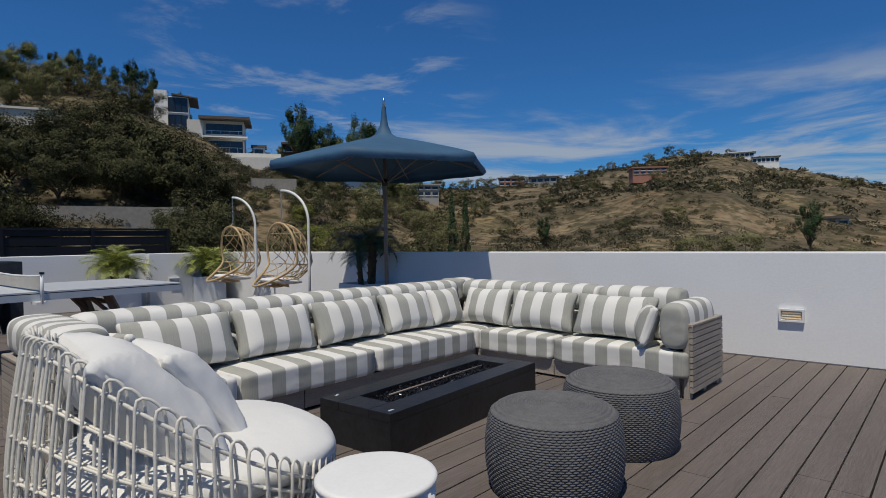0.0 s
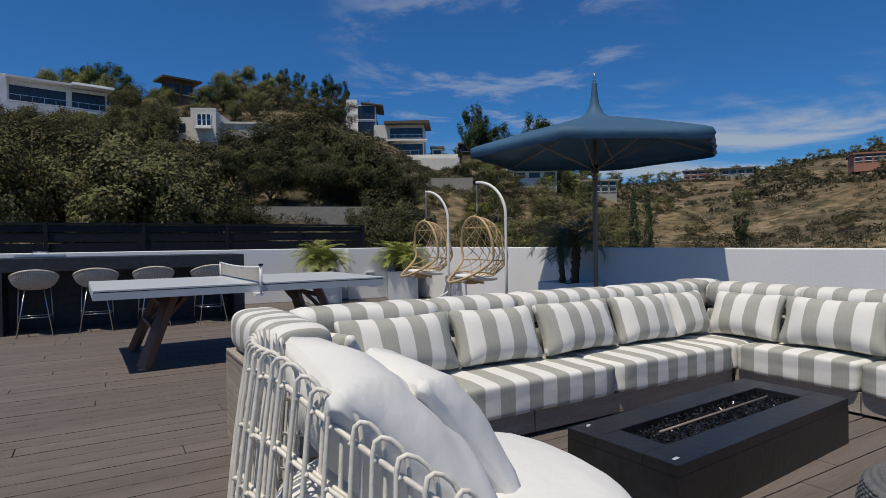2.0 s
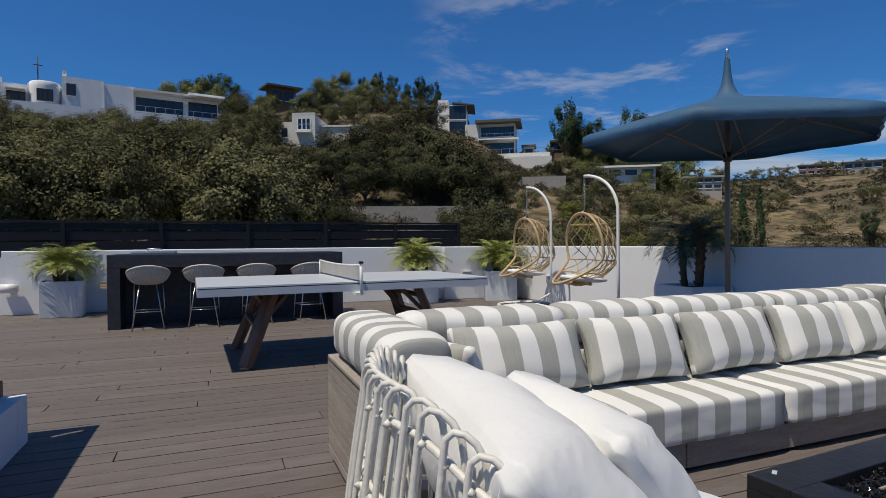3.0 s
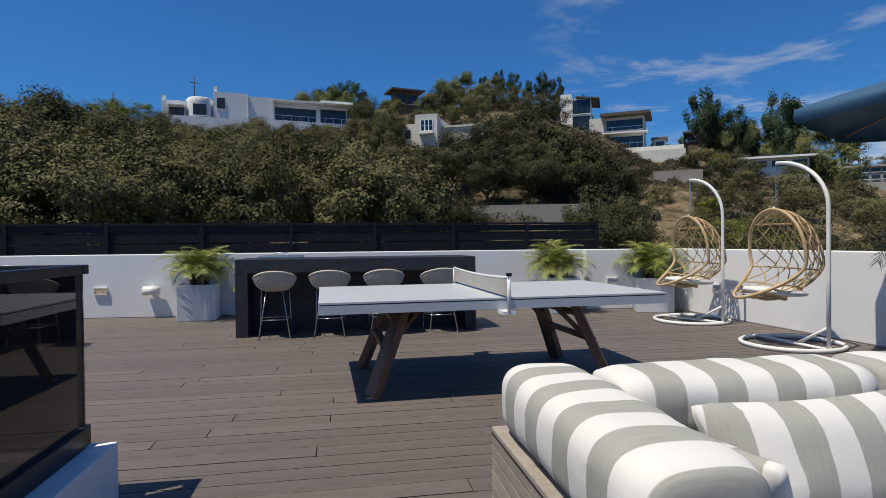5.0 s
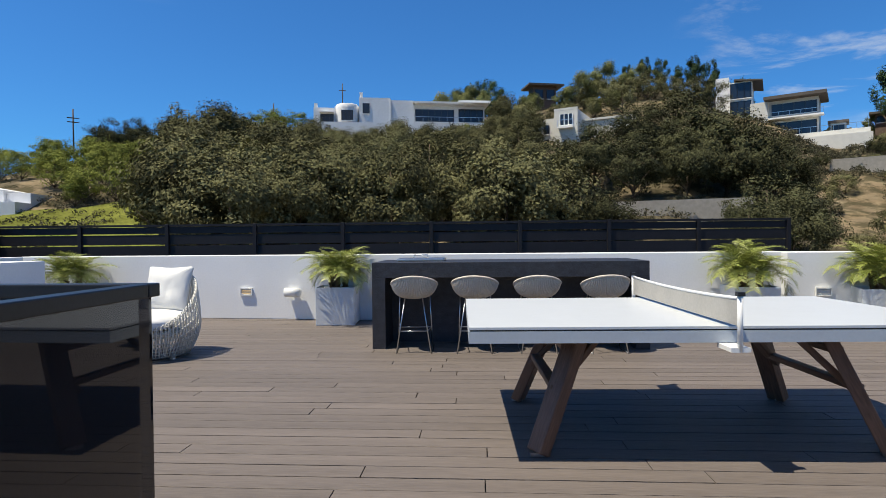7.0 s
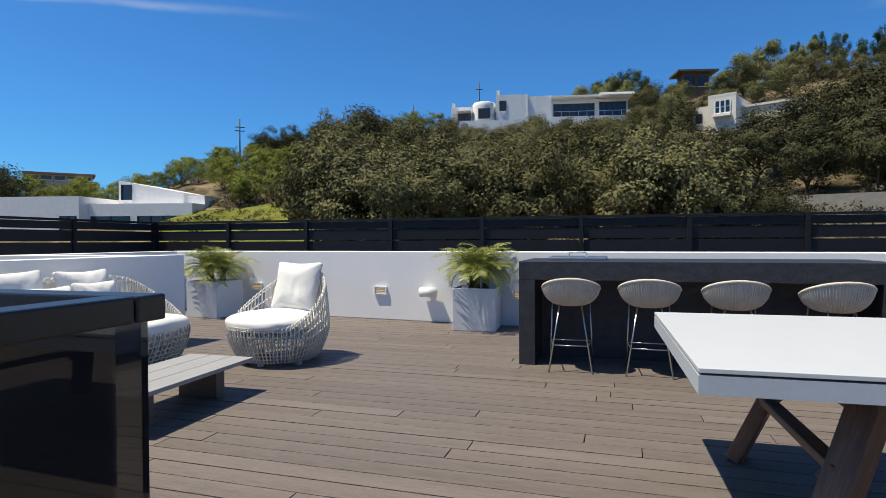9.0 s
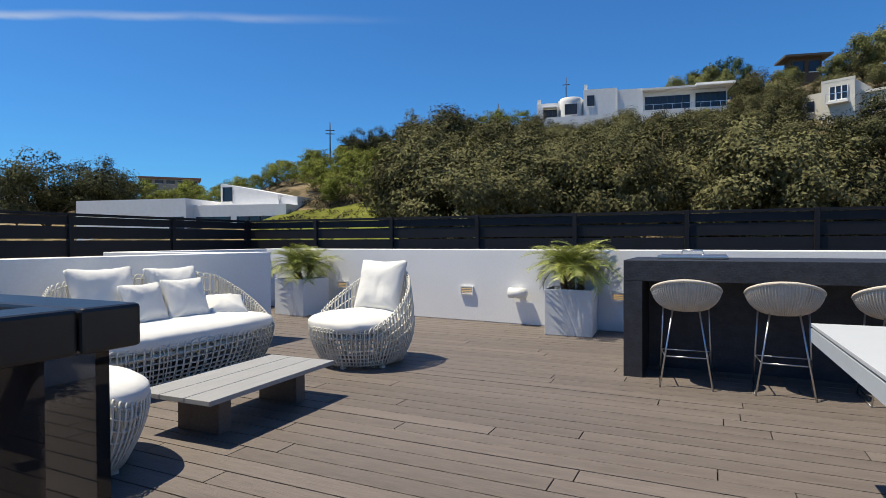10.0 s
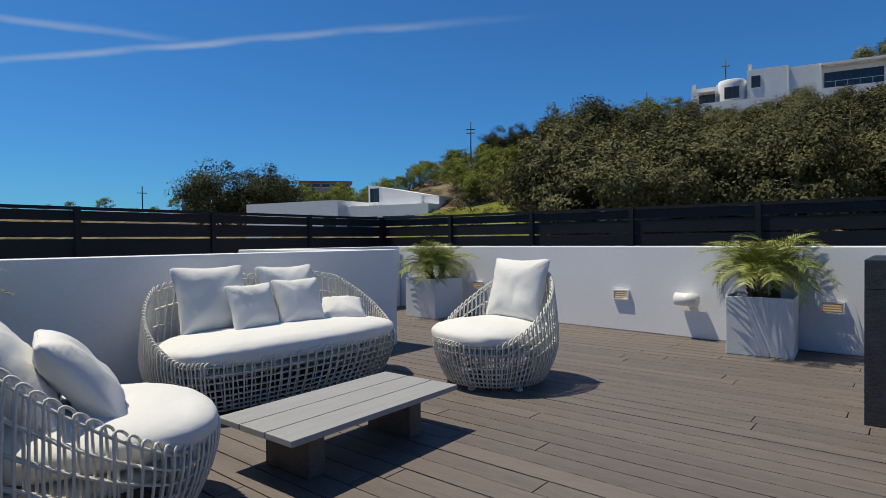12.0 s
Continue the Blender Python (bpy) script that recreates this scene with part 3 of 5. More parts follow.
def sandy(az, r):
    """The bare sandy track that runs down the slope."""
    return abs(az - 28.6 - 0.085 * (r - 30)) < 1.05 and r < 80


def plant_row(proto, places, group):
    """Copies of one tree, turned and scaled: azimuth, distance, scale."""
    first = True
    for az, r, k in places:
        if sandy(az, r):
            continue
        p = spot(az, r)
        m = Matrix.LocRotScale(p, Euler((0, 0, random.uniform(0, 6.3))), None)
        if first:
            proto.matrix_world, first, ob = m, False, proto
        else:
            ob = copy_thing(proto, m)
        ob.scale = (k * random.uniform(0.9, 1.1), k * random.uniform(0.9, 1.1), k)
        tagged(ob, group=group)


def topped(height, rows):
    """Rows of azimuth, distance and the angle under which a tree's top stands, as azimuth, distance, scale."""
    return [(az, r, max(0.25, (r * math.tan(radians(el)) + 1.17 - ground_z(az, r)) / height)) for az, r, el in rows]


def belt(n, az0, az1, r0, r1, e0, e1, seed):
    """Trees side by side between two azimuths, with tops between two angles."""
    rng = random.Random(seed)
    return [(az0 + (az1 - az0) * (i + rng.uniform(0.1, 0.9)) / n, rng.uniform(r0, r1), rng.uniform(e0, e1)) for i in range(n)]


def scatter(n, az0, az1, f0, f1, k0, k1, seed):
    """Places between two azimuths and two parts of the slope."""
    rng = random.Random(seed)
    out = []
    for i in range(n):
        az = az0 + (az1 - az0) * (i + rng.uniform(0.1, 0.9)) / n
        out.append((az, 30 + (ridge(az)[1] - 30) * rng.uniform(f0, f1), rng.uniform(k0, k1)))
    return out


OLIVE, OAK = "grey-green bushy tree growing on the hillside", "dark green oak with a wide crown on the slope"
olive_a = tree("olive_tree", 8.5, 3.6, M["leaf_olive"], OLIVE, 1, 90, 135, 0.125, 0.92, bottom=-0.95)
olive_b = tree("olive_tree", 9.5, 4.0, M["leaf_olive"], OLIVE, 2, 90, 135, 0.135, 0.92, bottom=-0.95)
oak_a = tree("oak_tree", 10.0, 5.2, M["leaf_oak"], OAK, 3, 96, 150, 0.15, 0.84, bottom=-0.85)
oak_b = tree("oak_tree", 9.0, 4.8, M["leaf_oak"], OAK, 4, 90, 150, 0.14, 0.86, bottom=-0.85)
ridge_tree = tree("broadleaf_tree", 9.5, 3.8, M["leaf_light"], "tall light green tree on the ridge behind the houses", 9, 84, 130, 0.16, 0.9, bottom=-0.9)
pine = tree("pine_tree", 13.0, 2.5, M["leaf_pine"], "tall dark pine with a bare trunk on the ridge", 5, 60, 130, 0.16, 0.84, bottom=-0.95)
bright = tree("shrub", 4.6, 2.6, M["leaf_bright"], "bright green rounded shrub on the hillside", 6, 44, 76, 0.1, 0.95, bottom=-0.95)
bush = tree("shrub", 4.4, 2.7, M["leaf_olive"], "muted grey-green shrub on the dry slope", 8, 46, 76, 0.1, 0.95, bottom=-0.95)
cypress = tree("cypress_tree", 8.0, 0.8, M["leaf_pine"], "slim dark cypress on the lower slope", 7, 50, 60, 0.12, 0.97, shape="cone")

plant_row(olive_a, topped(8.5, belt(26, -29.2, 8.0, 44, 53, 7.2, 10.0, 11) + belt(20, -28.8, 7.5, 58, 66, 9.4, 11.2, 34)), "trees on the near slope")
plant_row(olive_b, topped(9.5, belt(24, -28.4, 4.5, 72, 82, 10.9, 12.1, 12) + [(-26.8, 70, 11.4), (-25.6, 74, 13.1), (-24.4, 76, 11.8), (-22.6, 78, 12.0), (3.0, 90, 14.2), (4.4, 88, 13.6), (2.0, 86, 12.6), (5.2, 84, 12.4)]), "trees on the near slope")
plant_row(oak_a, topped(10.0, [(8.8, 60, 9.6), (11.2, 62, 11.0), (13.6, 64, 11.6), (16.0, 66, 12.4), (18.4, 66, 13.0), (20.4, 64, 11.8), (22.6, 62, 11.0), (24.6, 60, 9.8), (26.2, 60, 8.4), (14.6, 56, 9.4), (19.4, 58, 9.8)]), "oaks on the slope")
plant_row(oak_b, topped(9.0, [(9.8, 46, 5.6), (12.6, 45, 4.6), (25.6, 48, 5.4), (27.6, 62, 6.0), (28.2, 66, 5.8), (27.2, 44, 3.4), (24.2, 44, 3.6), (29.6, 84, 5.6), (34.6, 92, 6.6), (36.5, 86, 5.6), (33.4, 98, 8.0),
                              (-59.4, 100, 7.3), (-58.0, 104, 6.4), (-55.6, 102, 7.1), (-54.2, 106, 5.8), (-61.4, 108, 4.2), (-33.2, 100, 10.8), (-31.6, 104, 11.0), (-30.4, 98, 9.8)]), "oaks on the slope")
plant_row(ridge_tree, topped(9.5, [(8.4, 112, 14.4), (10.2, 116, 15.6), (12.0, 122, 16.4), (13.6, 118, 15.2), (15.0, 126, 16.0), (-1.8, 132, 14.8), (-3.6, 134, 14.2), (0.0, 130, 15.0), (4.6, 112, 13.8), (5.4, 124, 14.2),
                                   (11.2, 104, 13.4), (13.0, 106, 13.8), (33.0, 134, 9.6), (36.6, 128, 9.4), (38.8, 132, 9.8), (43.0, 130, 9.4), (45.0, 126, 8.4)]), "trees on the ridge")
plant_row(pine, topped(13.0, [(15.8, 128, 16.7), (17.2, 132, 16.4), (18.6, 126, 15.6), (19.9, 130, 16.3), (21.3, 130, 15.8), (14.2, 134, 16.2), (34.4, 126, 13.7), (35.4, 130, 12.6), (37.3, 128, 11.9), (38.2, 133, 10.8),
                              (40.6, 132, 12.6), (41.6, 136, 12.0), (-0.4, 138, 15.6), (1.1, 137, 15.8), (2.2, 138, 15.0), (82.2, 95, 3.0), (59.5, 82, 2.4), (24.0, 138, 13.9)]), "pines on the ridge")
plant_row(bright, scatter(22, -53, -38, 0.72, 0.98, 0.6, 1.0, 17) + scatter(34, -38, -29.6, 0.52, 0.98, 0.6, 1.0, 35) + scatter(16, -78, -48, 0.8, 1.0, 0.5, 0.85, 18) + scatter(12, -28, -17.5, 0.82, 0.97, 0.7, 1.15, 22)
          + scatter(14, -18, 5, 0.68, 0.76, 0.4, 0.6, 28) + scatter(16, -29, -16, 0.7, 0.9, 0.6, 0.9, 33) + scatter(12, 34, 46, 0.6, 0.92, 0.6, 1.0, 24) + scatter(6, 34, 46, 0.1, 0.4, 0.5, 0.8, 19), "shrubs on the hills")
plant_row(bush, scatter(30, 47, 76, 0.93, 1.0, 0.6, 1.4, 23) + scatter(30, 46, 94, 0.03, 0.12, 0.55, 0.95, 25) + scatter(34, 46, 92, 0.15, 0.8, 0.5, 1.1, 26)
          + scatter(36, 34.5, 50, 0.12, 0.75, 0.6, 1.15, 27) + scatter(12, 26.5, 34, 0.12, 0.5, 0.35, 0.7, 36) + scatter(16, 7, 22, 0.72, 0.92, 0.8, 1.3, 30) + scatter(8, 6, 28, 0.08, 0.16, 0.3, 0.5, 31), "shrubs on the hills")
plant_row(cypress, [(50.5, 70, 0.95), (51.8, 72, 0.9)], "cypresses")


def scrub():
    """Low bushes past counting on the far slopes."""
    rng = np.random.default_rng(5)
    verts, faces = [], []
    for i in range(13000):
        az = rng.uniform(24, 96) if i % 3 else rng.uniform(-45, 36)
        far = ridge(az)[1]
        s = rng.uniform(0.08, 1.0)
        if noise.noise(Vector((az * 0.22, s * 3.2, 1))) < -0.05 - 0.2 * (s < 0.25) and rng.uniform() < 0.85:
            continue
        r = 30 + (far - 30) * s
        if sandy(az, r):
            continue
        p = spot(az, r, 0.1)
        k = rng.uniform(0.3, 1.15) * (0.7 + r / 320) * (1.5 if rng.uniform() < 0.08 else 1)
        near = r < 130
        for _ in range(70 if near else 26):
            d = rng.normal(size=3)
            d /= np.linalg.norm(d)
            d[2] = abs(d[2]) * 0.8
            o = np.array(p) + d * k * rng.uniform(0.5, 1.0)
            a, b = rng.normal(size=3), rng.normal(size=3)
            size = k * (0.15 if near else 0.34)
            a, b = a / np.linalg.norm(a) * size, b / np.linalg.norm(b) * size
            v = len(verts)
            verts += [o - a, o + b, o + a]
            faces.append((v, v + 1, v + 2))
    me = raw_mesh("scrub", verts, faces, M["scrub"])
    tagged(new("scrub", me), "dry olive-brown scrub scattered over the far slopes", "scrub", kind="stuff")


scrub()


# ---- houses on the hills ----
def at_angle(az, el, dist):
    a = radians(az)
    return Vector((CX + dist * math.sin(a), CY + dist * math.cos(a), 1.17 + dist * math.tan(radians(el))))


def facing(az, el, dist, turn=0.0):
    """A pose on the hills, its local -y towards the terrace, turned by some degrees."""
    return Matrix.Translation(at_angle(az, el, dist)) @ Matrix.Rotation(radians(-az + turn), 4, "Z")


def volume(e, x0, x1, y0, y1, z0, z1, mat, roof=None, over=0.4, name="wall"):
    part(name, boxed(x0, y0, z0, x1, y1, z1), M[mat], e)
    if roof:
        part("roof", boxed(x0 - over, y0 - over, z1 + 0.01, x1 + over, y1 + over, z1 + 0.4), M[roof], e)


def window(e, x0, x1, z0, z1, y, panes=1, frame_mat="black", depth=0.12):
    w = part("window", boxed(x0, y - 0.02, z0, x1, y + 0.05, z1), M["window"], e)
    step = (x1 - x0) / panes
    for i in range(panes + 1):
        x = x0 + i * step
        part("window_frame", boxed(x - 0.06, y - depth, z0, x + 0.06, y - 0.03, z1), M[frame_mat], w)
    part("window_sill", boxed(x0 - 0.1, y - 0.2, z0 - 0.14, x1 + 0.1, y - 0.03, z0 - 0.005), M["house_white"], w)


def balcony(e, x0, x1, y, z, out=1.4):
    b = part("balcony", boxed(x0, y - out, z - 0.25, x1, y - 0.01, z), M["house_white"], e)
    part("rail", boxed(x0, y - out, z + 0.9, x1, y - out + 0.06, z + 0.97), M["steel"], b)
    n = max(2, int((x1 - x0) / 1.5))
    for i in range(n + 1):
        x = x0 + 0.03 + (x1 - x0 - 0.06) * i / n
        part("post", boxed(x - 0.03, y - out + 0.005, z + 0.002, x + 0.03, y - out + 0.055, z + 0.9), M["steel"], b)


def long_house():
    e = thing("house", "long white modern house with a rounded bay above the trees", "house", facing(-8.2, 9.5, 112, 3))
    volume(e, -15.6, -11.72, 0, 8, -4, 7.0, "house_white")
    volume(e, -15.5, -14.9, 0.4, 1.0, 7.01, 7.9, "house_white", name="chimney")
    volume(e, -11.7, -7.02, 1.2, 8, -4, 7.6, "house_white")
    v, f = lathe([(2.1, -3.0), (2.1, 7.0), (2.1, 7.7), (2.0, 7.8), (0.02, 7.85)], 28)
    b = part("bay", raw_mesh("bay", v, f, M["house_white"], True), None, e)
    b.location = (-9.3, 1.2, 0)
    volume(e, -7.0, -1.02, 0, 9, -4, 9.1, "house_white")
    volume(e, -1.0, 3.5, 0.25, 9, -4, 8.75, "house_white")
    volume(e, -6.9, -6.3, 0.5, 1.1, 9.11, 10.2, "house_white", name="chimney")
    part("downpipe", boxed(-1.1, -0.12, 4.0, -0.95, -0.01, 8.8), M["house_white"], e)
    volume(e, 3.52, 17.8, 1.6, 9, -4, 8.2, "house_white")
    part("roof", boxed(3.3, -0.4, 8.22, 12.2, 9.2, 8.55), M["house_white"], e)
    part("roof", boxed(12.22, -1.2, 8.3, 18.5, 9.2, 8.7), M["house_white"], e)
    part("awning", boxed(12.4, -2.6, 7.9, 18.2, -1.22, 8.05, m=Matrix.Rotation(radians(-4), 4, "X")), M["house_white"], e)
    part("awning", boxed(-14.4, -1.4, 5.9, -11.8, -0.02, 6.05), M["house_white"], e)
    part("terrace_wall", boxed(-15.55, -2.2, -4.0, 17.9, -2.0, 3.9), M["house_white"], e)
    window(e, -14.3, -11.9, 4.2, 5.8, 0.0, 3)
    window(e, -10.3, -8.2, 4.4, 6.4, -1.15, 3)
    window(e, -6.3, -5.1, 6.0, 8.0, 0.0, 1)
    window(e, 4.0, 11.6, 4.6, 7.4, 1.6, 6)
    window(e, 12.6, 17.5, 4.9, 7.6, 1.6, 4)
    balcony(e, 3.6, 17.8, 1.6, 4.5, 2.4)


def cube_house():
    e = thing("house", "pale grey cubic house with one tall bay window", "house", facing(8.6, 8.7, 88, -16))
    volume(e, -4.8, -1.5, 0, 6, -5, 4.9, "house_pale")
    volume(e, -1.48, 2.0, -1.6, 6, -5, 5.6, "house_pale")
    volume(e, 2.02, 9.0, 1.2, 6, -5, 4.2, "house_pale")
    part("roof", boxed(2.02, 0.9, 4.22, 9.2, 6.2, 4.5), M["house_pale"], e)
    part("parapet", boxed(-1.5, -1.62, 5.602, 2.02, -1.3, 5.9), M["house_pale"], e)
    window(e, -3.5, -2.8, 2.6, 4.0, 0, 1)
    window(e, -3.5, -2.8, 0.6, 1.8, 0, 1)
    window(e, -0.6, 1.3, 3.4, 5.0, -1.6, 3, "house_white")
    balcony(e, -0.8, 1.5, -1.6, 3.1, 0.8)


def glass_tower_house():
    e = thing("house", "white and grey house with a tall glazed gable", "house", facing(22.5, 9.6, 118, -4))
    volume(e, -1.6, 0.6, 0.5, 8, -4, 9.6, "house_white")
    volume(e, 0.62, 4.4, 0, 8, -4, 8.4, "house_white")
    part("roof", boxed(0.4, -0.6, 8.75, 5.0, 8.2, 9.0, m=Matrix.Rotation(radians(7), 4, "Y")), M["roof_dark"], e)
    window(e, 0.9, 4.2, 5.4, 8.2, 0, 3)
    window(e, 0.9, 4.2, 1.2, 4.9, 0, 3)
    volume(e, -13.0, -1.62, 1.2, 8, -4, 6.3, "house_grey")
    part("roof", boxed(-13.4, 0.4, 6.5, -7.2, 8.4, 6.8, m=Matrix.Translation((-7.2, 0, 6.5)) @ Matrix.Rotation(radians(-9), 4, "Y") @ Matrix.Translation((7.2, 0, -6.3))), M["roof_dark"], e)
    part("roof", boxed(-7.18, 0.4, 6.5, -1.7, 8.4, 6.8, m=Matrix.Translation((-7.2, 0, 6.5)) @ Matrix.Rotation(radians(7), 4, "Y") @ Matrix.Translation((7.2, 0, -6.3))), M["roof_dark"], e)
    window(e, -9.0, -3.0, 3.6, 5.8, 1.2, 4)
    balcony(e, 0.5, 4.8, 0, 0.6, 2.0)


def terrace_house():
    e = thing("house", "two-storey house with wide windows, balconies and a flat roof", "house", facing(26.2, 7.8, 116, -6))
    volume(e, -3.6, -0.8, 0.5, 8, -5, 8.1, "house_pale")
    volume(e, -0.78, 6.6, 1.5, 8, -5, 8.2, "house_pale")
    part("roof", boxed(-1.4, -0.6, 8.22, 7.8, 8.4, 8.75), M["roof_dark"], e)
    window(e, -0.3, 6.3, 5.6, 7.6, 1.5, 4)
    window(e, -0.3, 6.3, 2.0, 4.3, 1.5, 3)
    balcony(e, -0.76, 7.4, 1.5, 5.0, 1.8)
    volume(e, 0.8, 13.6, -2.2, 5, -10, 1.5, "house_pale", name="terrace_wall")
    volume(e, 5.0, 13.9, -4.2, -2.22, -10, 0.5, "house_pale", name="terrace_wall")
    volume(e, -2.0, 5.2, -5.2, -4.22, -10, -3.4, "house_grey", name="terrace_wall")
    balcony(e, 1.0, 13.4, -2.0, 1.52, 0.1)
    for i in range(7):
        part("step", boxed(1.0 + 0.6 * i, -4.8, -3.3 + 0.45 * i, 1.6 + 0.6 * i, -4.23, -3.0 + 0.45 * i), M["house_grey"], e)
    volume(e, 8.2, 10.4, 3.5, 6.5, 1.52, 3.6, "house_grey", "roof_dark")
    window(e, 8.5, 10.1, 2.0, 3.2, 3.5, 2)


def small_house(az, el, dist, w, h, wall_mat, roof_mat, label, panes, turn=0.0, roof_over=0.9, floors=1):
    e = thing("house", label, "house", facing(az, el, dist, turn))
    volume(e, -w / 2, w / 2, 0, w * 0.6, -2.5 if dist < 200 else -7, h, wall_mat, roof_mat, roof_over)
    fh = h / floors
    for k in range(floors):
        for i in range(panes):
            x = -w / 2 + w * (i + 0.5) / panes
            window(e, x - w / panes * 0.34, x + w / panes * 0.34, k * fh + fh * 0.3, k * fh + fh * 0.82, 0, 1)
    return e


long_house()
cube_house()
glass_tower_house()
terrace_house()
small_house(6.5, 13.1, 134, 5.5, 4.0, "house_brown", "roof_dark", "small brown timber house with an overhanging roof", 2, 20, 1.4)
small_house(39.8, 5.9, 124, 13, 2.2, "house_white", "house_white", "low white house with a flat overhanging roof", 4, 8, 1.2)
small_house(35.2, 8.7, 132, 9, 2.2, "house_brown", "roof_dark", "low dark house under the pines", 5, 0)
small_house(46.8, 4.5, 150, 8, 3.0, "house_grey", "house_grey", "pale two-storey house among the trees", 4, 12, 0.6, 2)
small_house(55.2, 5.35, 262, 11, 3.6, "house_red", "roof_dark", "terracotta-coloured house on the far ridge", 4, 0, 0.5, 2)
small_house(58.4, 5.5, 270, 12, 3.0, "house_grey", "roof_dark", "dark low house on the far ridge", 4, 0, 1.0)
small_house(68.6, 5.95, 190, 10.5, 2.1, "house_red", "house_red", "long terracotta house on the brown hill", 5, 14, 0.3, 2)
small_house(75.8, 6.9, 338, 13, 3.0, "house_white", "house_white", "white villa on top of the far hill", 6, 0, 1.0)
small_house(77.8, 6.3, 338, 12, 3.2, "house_white", "roof_dark", "pale villa with a dark roof on the far hill", 6, 8, 0.8)
small_house(83.4, 0.3, 118, 5, 2.2, "house_white", "roof_dark", "small white house below the far hill", 3, 0, 0.6)
small_house(-32.2, 8.0, 112, 11, 2.0, "house_brown", "roof_dark", "low brown house behind bushes on the ridge", 4, 0, 0.6)
small_house(-62.0, 3.4, 140, 6, 1.9, "house_grey", "roof_dark", "grey house with a brown roof in the distance", 2, 0, 0.6)
small_house(-50.5, 5.0, 150, 12, 1.6, "house_grey", "house_red", "low house with a tiled roof behind the trees", 5, 0, 0.6)


def flat_house():
    m = Matrix.Translation((-56.7, 43.6, 0)) @ Matrix.Rotation(radians(12), 4, "Z")
    e = thing("house", "white flat-roofed modern house beyond the fence", "house", m)
    volume(e, -16, 0, 0, 14, -8, 6.4, "house_white")
    volume(e, 0.02, 12.4, 1.5, 13, -8, 5.6, "house_white")
    up = boxed(2.0, 4.0, 5.62, 10, 12, 8.5)
    for v in up.verts:
        if v.co.z > 8 and v.co.x > 9:
            v.co.z -= 1.5
    part("upper_wall", up, M["house_white"], e)
    part("terrace_rail", boxed(10.02, 4.5, 5.62, 12.3, 11, 6.7), M["house_white"], e)
    window(e, 2.4, 3.6, 6.2, 8.0, 4.0, 1)
    window(e, -2.2, -0.3, 1.8, 4.2, 0, 2)
    window(e, 0.4, 5.0, 1.8, 4.2, 1.5, 2)
    window(e, 6.0, 10.5, 1.8, 4.2, 1.5, 3)
    window(e, 11.2, 12.2, 1.8, 4.2, 1.5, 1)


flat_house()


def utility_pole(az, el, dist, h, arms=2):
    e = thing("utility_pole", "dark wooden utility pole on the ridge", "utility pole", facing(az, el, dist))
    part("post", tubes("post", [([(0, 0, -h), (0, 0, h * 0.2)], 0.13, False, 0.8)], M["bark"]), None, e)
    for i in range(arms):
        part("crossarm", boxed(-0.75, -0.16, -0.2 - 0.6 * i, 0.75, 0.0, -0.08 - 0.6 * i, m=Matrix.Translation((0, -0.1, 0))), M["bark"], e)


utility_pole(-36.2, 10.6, 100, 6)
utility_pole(-13.4, 14.6, 125, 7, 1)
utility_pole(-19.9, 12.8, 112, 3, 0)
utility_pole(-66.1, 4.4, 110, 5, 1)
lv, lf = [], []
for i in range(25):
    for j in range(9):
        az = -43 + 14 * i / 24
        lv.append(spot(az, 46 + 26 * j / 8, 0.35))
for i in range(24):
    for j in range(8):
        lf.append((i * 9 + j, i * 9 + j + 1, (i + 1) * 9 + j + 1, (i + 1) * 9 + j))
tagged(new("ivy_bank", raw_mesh("ivy_bank", lv, lf, M["lawn"], True)), "sunlit green ivy bank on the slope", "bank", kind="structure")
rx = thing("retaining_wall", "pale concrete retaining wall below the houses", "wall", facing(33.6, 6.0, 84))
part("wall", boxed(-5, 0, -2.0, 1.5, 0.4, 0.6), M["concrete"], rx)
rw = thing("retaining_wall", "old concrete retaining wall on the dry slope", "wall", facing(17.0, 3.2, 52))
part("wall", boxed(-8, 0, -2.2, 7, 0.4, 0.4), M["concrete"], rw)


# ---- fences ----
def fence(a, b, top, label):
    a, b = Vector((*a, 0)), Vector((*b, 0))
    d = b - a
    e = thing("fence", label, "fence", Matrix.Translation(a) @ Matrix.Rotation(math.atan2(d.y, d.x), 4, "Z"))
    n = round(d.length / 1.75)
    step = d.length / n
    for i in range(n + 1):
        part("post", boxed(i * step - 0.035, -0.05, -0.04, i * step + 0.035, 0.03, top + 0.005, bevel=0.004), M["fence"], e)
    heights = ((0.86, 0.93), (0.95, 1.19), (1.215, 1.4), (1.425, top - 0.05))
    for i in range(n):
        for z0, z1 in heights:
            part("slat", boxed(i * step + 0.04, -0.012, z0, (i + 1) * step - 0.04, 0.012, z1), M["fence"], e)
        part("cap", boxed(i * step + 0.04, -0.04, top - 0.04, (i + 1) * step - 0.04, 0.035, top), M["fence"], e)
    return e


fence((-8.2, 4.1), (7.1, 4.88), 1.6, "black horizontal slat fence along the roof edge")
fence((-7.7, -9.0), (-8.2, 4.02), 1.6, "black horizontal slat fence along the roof edge")


